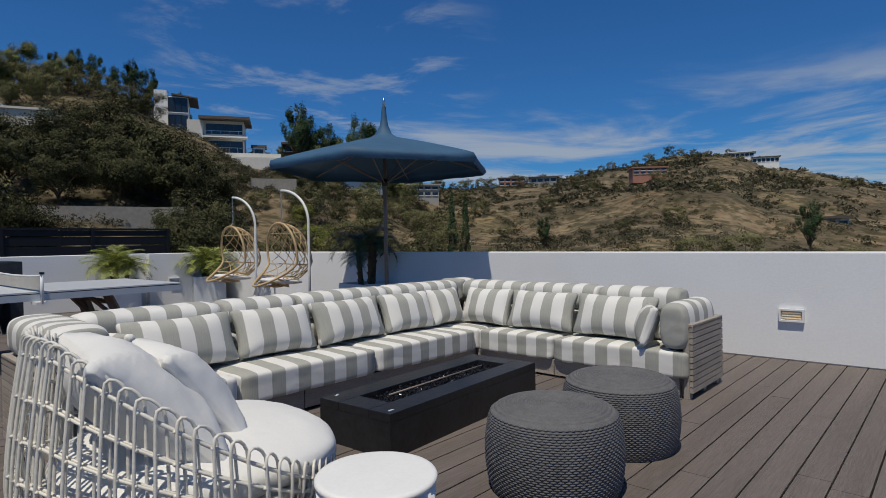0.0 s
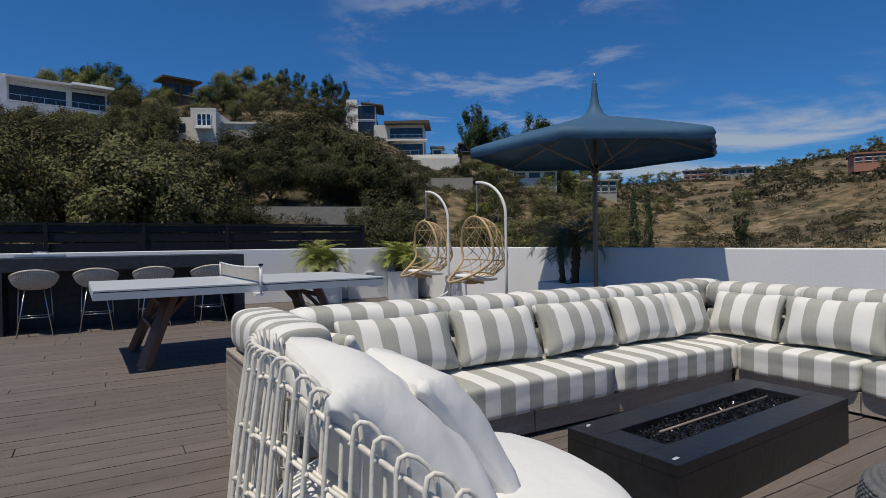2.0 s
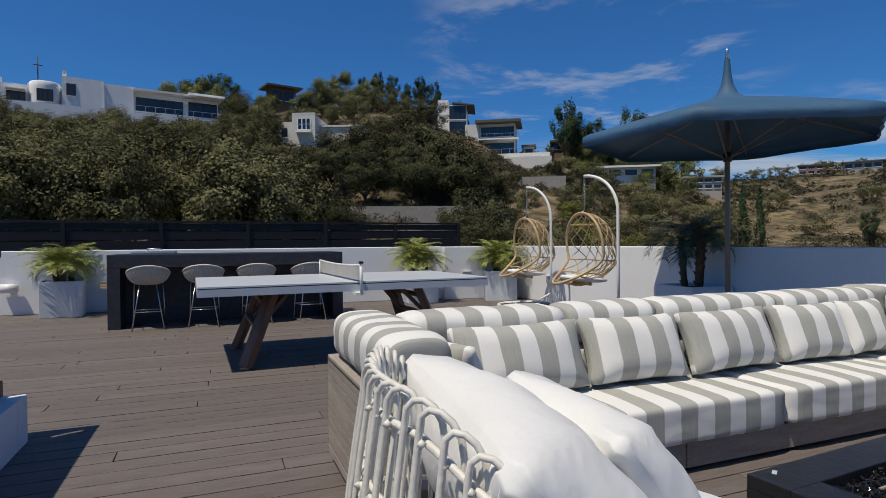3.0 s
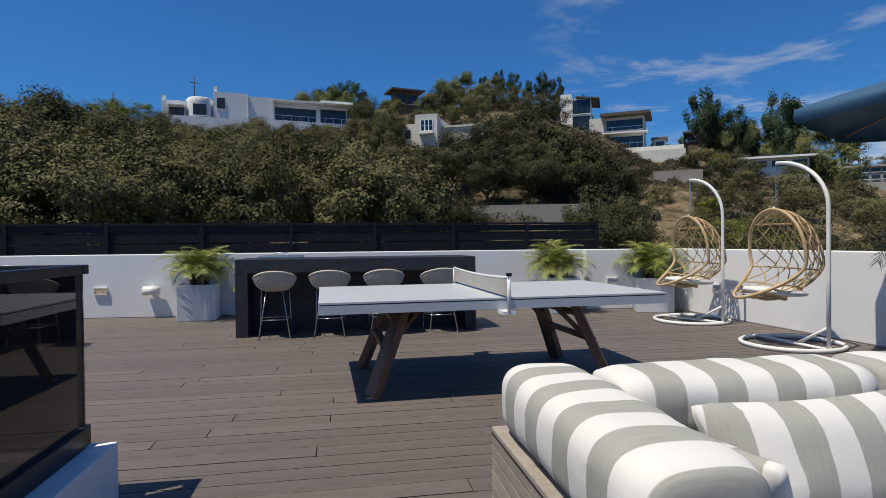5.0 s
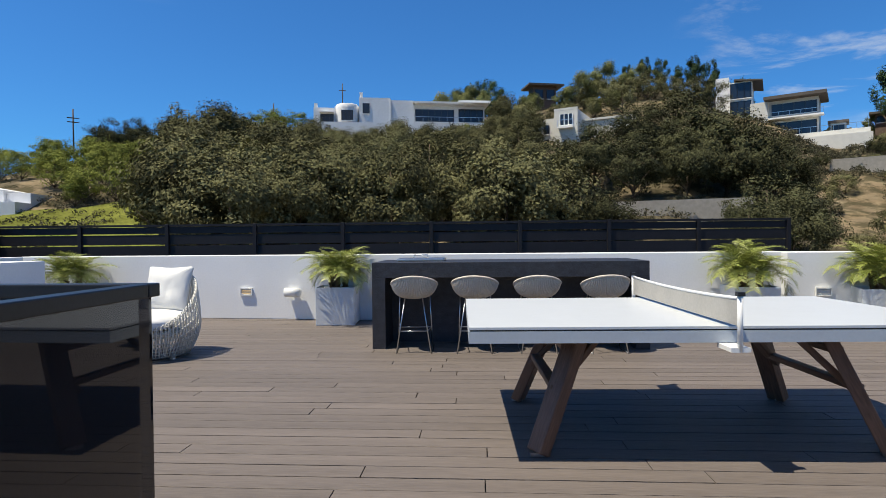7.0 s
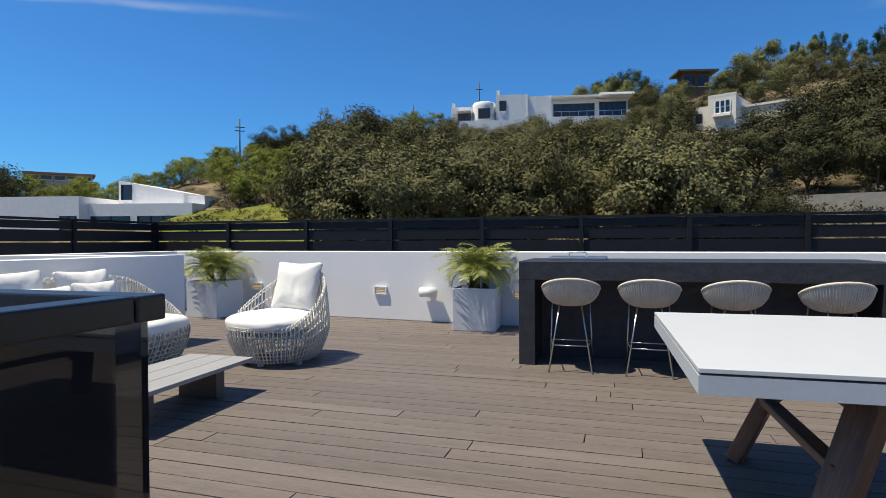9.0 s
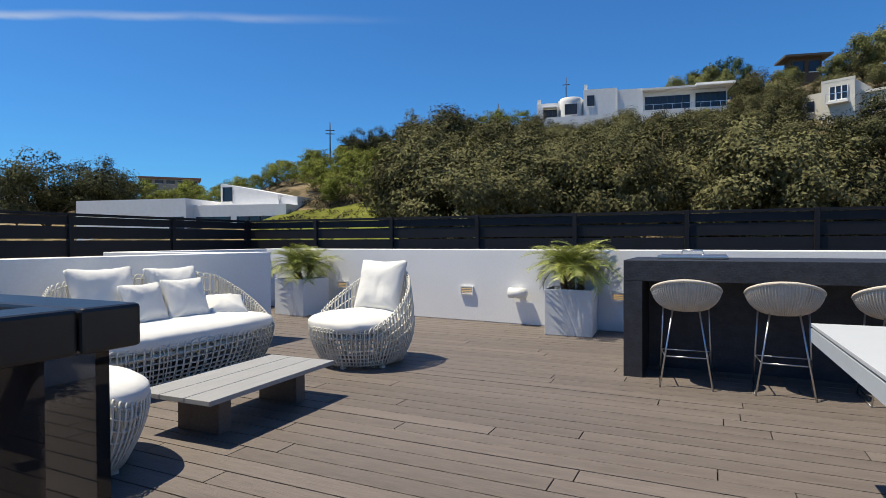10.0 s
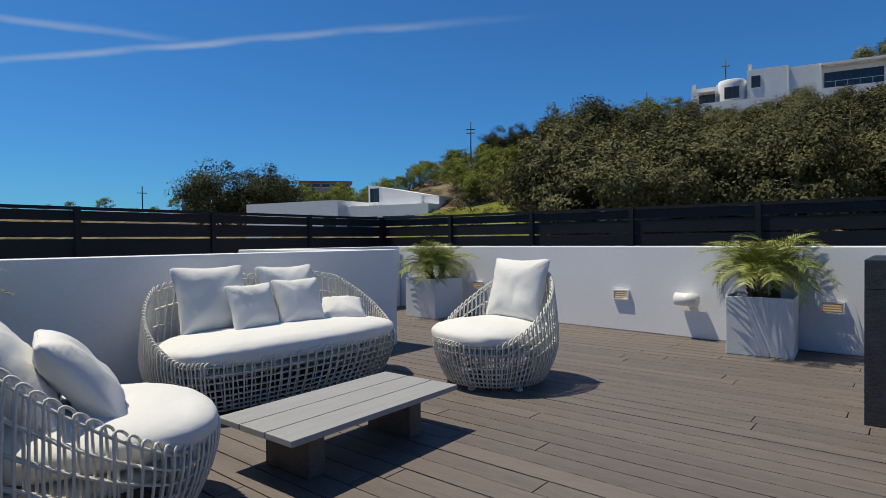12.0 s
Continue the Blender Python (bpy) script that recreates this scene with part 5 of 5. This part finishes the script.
# ---- knitted poufs ----
def pouf(m, rad, h):
    rows, n = 136, 256
    verts, faces = [], []
    for i in range(rows + 1):
        q = i / rows
        for k in range(n):
            t = 2 * math.pi * k / n
            row = int(q * 34)
            knit = 0.0075 * math.sin(math.pi * ((q * 34) % 1)) ** 0.7 * (0.62 + 0.38 * math.cos(t * 64 + math.pi * (row % 2)))
            r = rad * (0.9 + 0.1 * math.sin(math.pi * min(max(q, 0.02), 0.98)) ** 0.6) + knit
            verts.append((r * math.cos(t), r * math.sin(t), q * (h - 0.02)))
    rings = 84
    for i in range(1, rings + 1):
        q = 1 - i / rings
        for k in range(n):
            t = 2 * math.pi * k / n
            r = max(rad * 0.9 * q, 0.002)
            wave = 0.008 * abs(math.sin(math.pi * (14 * q + t / (2 * math.pi))))
            verts.append((r * math.cos(t), r * math.sin(t), h - 0.02 + 0.02 * math.sin(min(1, (1 - q) * 5) * math.pi / 2) + wave + 0.012 * (1 - q * q)))
    total = rows + rings
    for i in range(total):
        for k in range(n):
            l = (k + 1) % n
            faces.append((i * n + k, i * n + l, (i + 1) * n + l, (i + 1) * n + k))
    e = thing("pouf", "round charcoal knitted cord pouf on the deck", "pouf", m, "poufs by the fire pit")
    cut = rows * n
    part("side_cover", raw_mesh("side_cover", verts[:cut + n], faces[:cut], M["pouf"], True), None, e)
    part("top_cover", raw_mesh("top_cover", verts[cut:], [tuple(i - cut for i in f) for f in faces[cut:]], M["pouf"], True), None, e, "spiral cord top")
    return e


pouf(pose(3.47, -8.43, 0), 0.325, 0.385)
pouf(pose(4.21, -8.42, 0, 0, 0, 30), 0.325, 0.385)

side = thing("side_table", "white drum-shaped side table", "side table", pose(2.33, -8.45, 0))
sv, sf = lathe([(0.001, 0.0), (0.165, 0.0), (0.17, 0.01), (0.19, 0.2), (0.198, 0.395), (0.001, 0.397)], 56)
part("drum", raw_mesh("drum", sv, sf, M["white_metal"], True), None, side)
sv, sf = lathe([(0.001, 0.398), (0.199, 0.398), (0.203, 0.404), (0.203, 0.412), (0.197, 0.419), (0.185, 0.42), (0.001, 0.42)], 56)
part("top", raw_mesh("top", sv, sf, M["white_metal"], True), None, side)


# ---- white rattan seats ----
def rattan_seat(name, label, m, half_long=0.0, rad=0.5, back_h=0.84, front_h=0.35, pairs=78, seat_z=0.395, rod=0.0056, arch_h=0.03):
    """A round woven bowl seat, its front towards local +x; half_long stretches it along local y."""
    e = thing(name, label, "armchair" if not half_long else "loveseat", m)

    def around(s):
        """The outline at s in 0..1, starting at the back: direction and base offset."""
        t = math.pi + 2 * math.pi * s
        return math.cos(t), math.sin(t), half_long * max(-1, min(1, math.sin(t) * 1.6))

    def rim_h(c):
        b = min(1, max(0, (0.55 - c) / 1.45))
        return front_h + (back_h - front_h) * b ** 1.1

    def at(s, q):
        c, sn, sh = around(s)
        top = rim_h(c)
        z = 0.03 + (top - 0.03) * q
        zz = z / 0.36
        r = rad * (0.74 + 0.26 * math.sin(min(zz, 1) * math.pi / 2)) if zz < 1 else rad * (1 - 0.1 * ((z - 0.36) / 0.5) ** 1.5)
        return Vector((r * c, r * sn + sh, z))

    rng = random.Random(int(pairs + 100 * rad))

    def inward(s, q, depth):
        p = at(s, q)
        return p - Vector((p.x, p.y - around(s)[2], 0)).normalized() * depth

    for i in range(pairs):
        s0, s1 = (i + rng.uniform(-0.12, 0.12)) / pairs, (i + 1.35 + rng.uniform(-0.2, 0.2)) / pairs
        rise = [at(s0, q / 9) for q in range(10)]
        fall = [inward(s1 + 0.4 * (9 - q) / 9 / pairs, q / 9, 0.028) for q in range(9, -1, -1)]
        a, b = rise[-1], fall[0]
        arch = [a.lerp(b, 0.5 - 0.5 * math.cos(math.pi * k / 6)) + Vector((0, 0, arch_h * math.sin(math.pi * k / 6) ** 0.8)) for k in range(1, 6)]
        part("upright", tubes("upright", [(rise + arch + fall, rod)], M["rattan"], 6), None, e)
    steps = 72
    knots_v, knots_f = [], []
    for q in (0.985, 0.82, 0.66, 0.5, 0.36, 0.24, 0.13, 0.03):
        for inner in ((0.008, 0.022) if q < 0.9 else (0.014,)):
            ring = [inward(k / steps, q, inner) for k in range(steps)]
            part("ring", tubes("ring", [(ring, rod if q < 0.9 else rod * 1.25, True)], M["rattan"], 5), None, e)
        for i in range(pairs):
            c, o = inward(i / pairs, q, 0.002), len(knots_v)
            knots_v += [c + Vector(d) * rod * 1.45 for d in ((1, 0, 0), (0, 1, 0), (-1, 0, 0), (0, -1, 0), (0, 0, 1), (0, 0, -1))]
            knots_f += [(o + k, o + (k + 1) % 4, o + 4) for k in range(4)] + [(o + (k + 1) % 4, o + k, o + 5) for k in range(4)]
    tagged(part("bindings", raw_mesh("bindings", knots_v, knots_f, M["rattan"], True), None, e), kind="stuff")
    deck_v, deck_f = lathe([(0.01, 0.3), (rad * 0.9, 0.3), (rad * 0.9, 0.27), (rad * 0.55, 0.24), (0.01, 0.24)], 40)
    deck_v = [(x, y + half_long * max(-1, min(1, y / max(rad * 0.5, 1e-3))), z) for x, y, z in deck_v]
    part("seat_deck", raw_mesh("seat_deck", deck_v, deck_f, M["rattan"], True), None, e)
    for k in range(6):
        p = at(k / 6 + 0.05, 0)
        part("foot", boxed(p.x * 0.9 - 0.02, p.y * 0.93 - 0.02, 0, p.x * 0.9 + 0.02, p.y * 0.93 + 0.02, 0.05), M["rattan"], e)
    sc = new("seat_cushion", cushion_mesh("seat_cushion", 2 * rad * 0.88, 2 * rad * 0.88 + 2 * half_long, 0.2, M["white_fabric"], square=2.6 if not half_long else 3.2, seed=3, rough=0.008, cuts=14))
    sc.matrix_world = m @ pose(0.045, 0, seat_z)
    tagged(sc, "white round seat cushion in a rattan seat", "cushion", "white cushions")
    return e


WP = "plump white canvas pillow leaning in a rattan seat"


def white_pillow(m, x, y, w, h, t, tilt, seed, turn=0.0, z=0.46):
    p = m @ pose(x, y, z + h / 2 * math.cos(radians(tilt))) @ Matrix.Rotation(radians(turn + 90), 4, "Z") @ Matrix.Rotation(radians(90 - tilt), 4, "X")
    cushion("pillow", WP, (w, h, t), p, M["white_fabric"], "white pillows", square=14.0, pillow=0.86, seed=seed, rough=0.016, cuts=17)


ARM = "round off-white woven rattan armchair with white cushions"
m1 = pose(2.08, -7.6, 0, 0, 0, -8)
rattan_seat("rattan_armchair", ARM, m1, rad=0.58, front_h=0.32, pairs=66, seat_z=0.36, rod=0.0059, arch_h=0.05)
white_pillow(m1, -0.18, 0.0, 0.82, 0.6, 0.28, 44, 41, z=0.4)
white_pillow(m1, 0.02, 0.06, 0.56, 0.48, 0.2, 38, 42, z=0.41)
m2 = pose(-2.36, -0.42, 0, 0, 0, -105)
rattan_seat("rattan_armchair", ARM, m2)
white_pillow(m2, -0.24, 0.0, 0.56, 0.54, 0.2, 18, 43, 10)
m3 = pose(-2.31, -3.37, 0, 0, 0, 75)
rattan_seat("rattan_armchair", ARM, m3)
white_pillow(m3, -0.25, 0.02, 0.64, 0.5, 0.2, 38, 44)
white_pillow(m3, -0.02, -0.05, 0.46, 0.42, 0.16, 40, 45)
m4 = pose(-3.53, -1.6, 0, 0, 0, 0)
rattan_seat("rattan_loveseat", "long off-white woven rattan loveseat with white cushions", m4, half_long=0.52, rad=0.5, pairs=120)
white_pillow(m4, -0.26, -0.42, 0.58, 0.52, 0.2, 18, 46)
white_pillow(m4, -0.26, 0.25, 0.56, 0.5, 0.2, 18, 47)
white_pillow(m4, -0.08, -0.2, 0.42, 0.38, 0.16, 22, 48, 6)
white_pillow(m4, -0.06, 0.2, 0.42, 0.4, 0.16, 22, 49, -6)
white_pillow(m4, -0.05, 0.62, 0.42, 0.32, 0.17, 60, 50, -30)

ct = thing("coffee_table", "low grey plank coffee table on two slab legs", "coffee table", pose(-2.15, -2.14, 0, 0, 0, 1.5))
for i in range(3):
    part("plank", boxed(-0.3 + 0.2 * i + 0.003, -0.6, 0.235, -0.1 + 0.2 * i - 0.003, 0.6, 0.265, bevel=0.003), M["slate_table"], ct)
for y in (-0.36, 0.36):
    part("leg", boxed(-0.17, y - 0.05, 0, 0.17, y + 0.05, 0.233, bevel=0.004), M["slab_leg"], ct)


# ---- hanging egg chairs ----
def egg_chair(base, tip, pole, turn):
    e = thing("hanging_chair", "honey cane hanging egg chair on a white curved stand", "hanging chair", pose(base[0], base[1], 0), "hanging egg chairs")
    bx, by = base
    part("base_ring", tubes("base_ring", [([(0.5 * math.cos(k * math.pi / 24), 0.5 * math.sin(k * math.pi / 24), 0.025) for k in range(48)], 0.024, True)], M["white_metal"], 10), None, e)
    px, py = pole[0] - bx, pole[1] - by
    tx, ty, tz = tip[0] - bx, tip[1] - by, tip[2]
    arc = [Vector((px, py, 0.03)), Vector((px, py, 0.8)), Vector((px, py, 1.5))]
    for i in range(1, 11):
        a = math.pi / 2 * i / 10
        arc.append(Vector((px + (tx - px) * (1 - math.cos(a)), py + (ty - py) * (1 - math.cos(a)), 1.5 + (tz - 1.5) * math.sin(a))))
    part("pole", tubes("pole", [(arc, 0.021)], M["white_metal"], 10), None, e)
    part("strut", tubes("strut", [([(px * 0.15, py * 0.15, 0.03), (px * 0.96, py * 0.96, 0.25)], 0.016), ([(-px, -py, 0.03), (px, py, 0.03)], 0.018)], M["white_metal"], 8), None, e)
    links = []
    for i in range(9):
        z = tz - 0.03 - 0.048 * i
        o = 0.012
        d = (o, 0) if i % 2 else (0, o)
        links.append(([(tx - d[0], ty - d[1], z), (tx, ty, z + 0.02), (tx + d[0], ty + d[1], z), (tx + d[0], ty + d[1], z - 0.025), (tx, ty, z - 0.045), (tx - d[0], ty - d[1], z - 0.025)], 0.004, True))
    part("chain", tubes("chain", links, M["steel"], 5), None, e)
    # the basket: local front is +x of the basket
    rot = Matrix.Translation((tx, ty, 0)) @ Matrix.Rotation(radians(turn), 4, "Z")

    def rim(s):
        """The hoop round the opening, from the top down one side and back."""
        t = 2 * math.pi * s
        y = 0.42 * math.sin(t) * (1 + 0.12 * math.cos(t))
        c = math.cos(t)
        z = 0.96 + 0.55 * c if c > 0 else 0.96 + 0.43 * c
        x = 0.0 + 0.06 * c if c > -0.2 else 0.0 + 0.5 * ((-c - 0.2) / 0.8) ** 1.5
        return Vector((x, y, z))

    hoop = [rot @ rim(k / 56) for k in range(56)]
    part("hoop", tubes("hoop", [(hoop, 0.019, True)], M["cane"], 8), None, e)

    def net(u, w):
        """The bag behind the hoop: u across, w from the bottom lip to the top."""
        left, right = rim(0.5 - w / 2), rim(0.5 + w / 2)
        p = left.lerp(right, u)
        b = 4 * u * (1 - u)
        depth = 0.5 * math.sin(math.pi * min(1, w * 0.92 + 0.1)) ** 0.7
        return p + Vector((-depth * b ** 0.6, 0, -0.12 * b * (1 - w) * math.sin(math.pi * min(1, w * 2))))

    lines = []
    for i in range(11):
        for sgn in (-1, 1):
            line = []
            for k in range(19):
                w = 0.03 + 0.94 * k / 18
                u = (i / 11 + sgn * w * 0.62) % 2.0
                u = u if u <= 1 else 2 - u
                line.append(rot @ net(u, w))
            lines.append((line, 0.0075))
    tagged(part("cane_net", tubes("cane_net", lines, M["cane"], 5), None, e), kind="stuff")
    for w in (0.28, 0.42, 0.75):
        part("band", tubes("band", [([rot @ net(k / 16, w) for k in range(17)], 0.011)], M["cane"], 6), None, e)
    for q in (0.0, 0.05):
        part("lip", tubes("lip", [([rot @ (net(k / 16, 0.2 + q) + Vector((0.0, 0, -0.03))) for k in range(17)], 0.014)], M["cane"], 6), None, e)
    part("suspension", tubes("suspension", [([Vector((tx, ty, tz - 0.47)), rot @ rim(0.0)], 0.006)], M["steel"], 6), None, e)
    pad = new("seat_cushion", cushion_mesh("seat_cushion", 0.62, 0.56, 0.09, M["white_fabric"], square=2.8, seed=6))
    pad.matrix_world = Matrix.Translation((bx, by, 0)) @ rot @ pose(0.02, 0, 0.585, 0, -5, 0)
    tagged(pad, "white round pad in a hanging egg chair", "cushion", "egg chair pads")


egg_chair((6.22, -1.95), (6.17, -1.8, 2.03), (6.25, -2.42), 180)
egg_chair((6.3, 0.02), (6.3, 0.03, 2.04), (6.48, -0.44), 180)


# ---- umbrella ----
def umbrella(m):
    e = thing("umbrella", "navy canvas sun umbrella with a pointed top", "umbrella", m)
    part("base_plate", boxed(-0.3, -0.3, 0, 0.3, 0.3, 0.05, bevel=0.01), M["black"], e)
    part("pole", tubes("pole", [([(0, 0, 0.05), (0, 0, 2.75)], 0.028)], M["pole_wood"], 12), None, e)
    n, sub, rad = 6, 8, 1.52
    prof = [(0.028, 3.04), (0.04, 2.9), (0.06, 2.78), (0.11, 2.67), (0.2, 2.61), (0.45, 2.55), (0.8, 2.46), (1.2, 2.35), (1.44, 2.28), (rad, 2.25), (rad * 1.01, 2.19), (rad * 0.99, 2.14)]
    verts, faces = [], []
    steps = n * sub
    for i, (r, z) in enumerate(prof):
        for k in range(steps):
            q = (k % sub) / sub
            t = 2 * math.pi * k / steps
            flat = math.cos(math.pi / n) / math.cos((q - 0.5) * 2 * math.pi / n)
            f = 1 + (flat - 1) * min(1, r / 0.6)
            sag = 0.018 * math.sin(math.pi * q) * (r / rad) ** 2
            val = 0.02 * math.sin(math.pi * q) ** 2 if i >= 10 else 0
            w = 1 + (0.012 * math.sin(t * 19 + i)) * (i >= 10)
            verts.append((r * f * w * math.cos(t), r * f * w * math.sin(t), z - sag + val))
    for i in range(len(prof) - 1):
        for k in range(steps):
            l = (k + 1) % steps
            faces.append((i * steps + k, (i + 1) * steps + k, (i + 1) * steps + l, i * steps + l))
    part("canopy", raw_mesh("canopy", verts, faces, M["canopy"], True), None, e)
    part("finial", tubes("finial", [([(0, 0, 2.98), (0, 0, 3.12), (0, 0, 3.17)], 0.022, False, 0.4)], M["steel"], 10), None, e)
    for k in range(n):
        t = 2 * math.pi * k / n
        c, s = math.cos(t), math.sin(t)
        rib = part("rib", tubes("rib", [([(0.05 * c, 0.05 * s, 2.58), (rad * 0.97 * c, rad * 0.97 * s, 2.2)], 0.01)], M["pole_wood"], 6), None, e)
        part("strut", tubes("strut", [([(0.04 * c, 0.04 * s, 2.0), (0.85 * c, 0.85 * s, 2.38)], 0.008)], M["pole_wood"], 6), None, rib)
    part("runner", tubes("runner", [([(0, 0, 1.95), (0, 0, 2.05)], 0.045)], M["black"], 12), None, e)


umbrella(pose(6.42, -4.0, 0, 0, 0, 33))


# ---- glazed railing round the stairwell ----
RX, RY = 0.2, -4.68
curb = thing("stair_curb", "white stucco curb round the stairwell", "curb", kind="structure")
part("curb_wall", boxed(-2.6, RY - 0.14, -0.03, RX + 0.1, RY + 0.04, 0.27, bevel=0.006), M["stucco"], curb)
part("curb_wall", boxed(RX - 0.14, -7.0, -0.03, RX + 0.1, RY - 0.142, 0.27, bevel=0.006), M["stucco"], curb)


def glass_rail(a, b, label):
    a, b = Vector((*a, 0)), Vector((*b, 0))
    d = b - a
    e = thing("glass_railing", label, "railing", Matrix.Translation(a) @ Matrix.Rotation(math.atan2(d.y, d.x), 4, "Z"))
    L = d.length
    part("shoe", boxed(0, -0.035, 0.271, L, 0.035, 0.36, bevel=0.004), M["black"], e)
    n = max(1, round(L / 1.3))
    for i in range(n):
        pane = part("pane", boxed(L * i / n + 0.012, -0.007, 0.361, L * (i + 1) / n - 0.012, 0.007, 1.052), M["glass"], e)
        pane.visible_shadow = True
    part("top_rail", boxed(-0.005, -0.03, 1.054, L + 0.005, 0.03, 1.097, bevel=0.004), M["black"], e)


glass_rail((RX - 0.012, RY), (-2.55, RY), "smoked glass railing with a black top rail on a white curb")
glass_rail((RX - 0.04, RY - 0.036), (RX - 0.04, -6.95), "smoked glass railing with a black top rail on a white curb")


# ---- deck boards ----
def deck():
    e = thing("floor", "brown composite deck boards laid lengthwise", "floor", kind="structure")
    rng = random.Random(3)
    sizes = {}
    rest_v, rest_f = [], []
    pitch, made = 0.1515, 0
    rows = int((3.0 + 11.9) / pitch) + 1
    for i in range(rows):
        y0 = -11.85 + i * pitch
        y1 = y0 + pitch - 0.009
        left, right = -6.6 if y0 > 0.2 else -4.1, 7.4
        x = left - rng.uniform(0, 2.2)
        while x < right:
            ln = rng.choice((1.8, 2.4, 3.0, 3.6))
            a, b = max(x, left), min(x + ln - 0.006, right)
            x += ln
            if b - a < 0.05:
                continue
            if -8.6 < y0 < 1.2 and made < 300 and b - a == ln - 0.006:
                if ln not in sizes:
                    bm = boxed(0, 0, -0.025, ln - 0.006, pitch - 0.009, 0, bevel=0.0025)
                    sizes[ln] = mesh_of("board", bm, M["deck"])
                ob = new("board", sizes[ln])
                ob.parent = e
                ob.location = (a, y0, rng.uniform(-0.0012, 0.0))
                made += 1
            else:
                o = len(rest_v)
                z = rng.uniform(-0.0012, 0.0)
                for zz in (-0.025, z):
                    rest_v += [(a, y0, zz), (b, y0, zz), (b, y1, zz), (a, y1, zz)]
                rest_f += [(o + 4, o + 5, o + 6, o + 7), (o, o + 1, o + 5, o + 4), (o + 1, o + 2, o + 6, o + 5), (o + 2, o + 3, o + 7, o + 6), (o + 3, o, o + 4, o + 7)]
    tagged(part("boards", raw_mesh("boards", rest_v, rest_f, M["deck"]), None, e), kind="stuff")


deck()
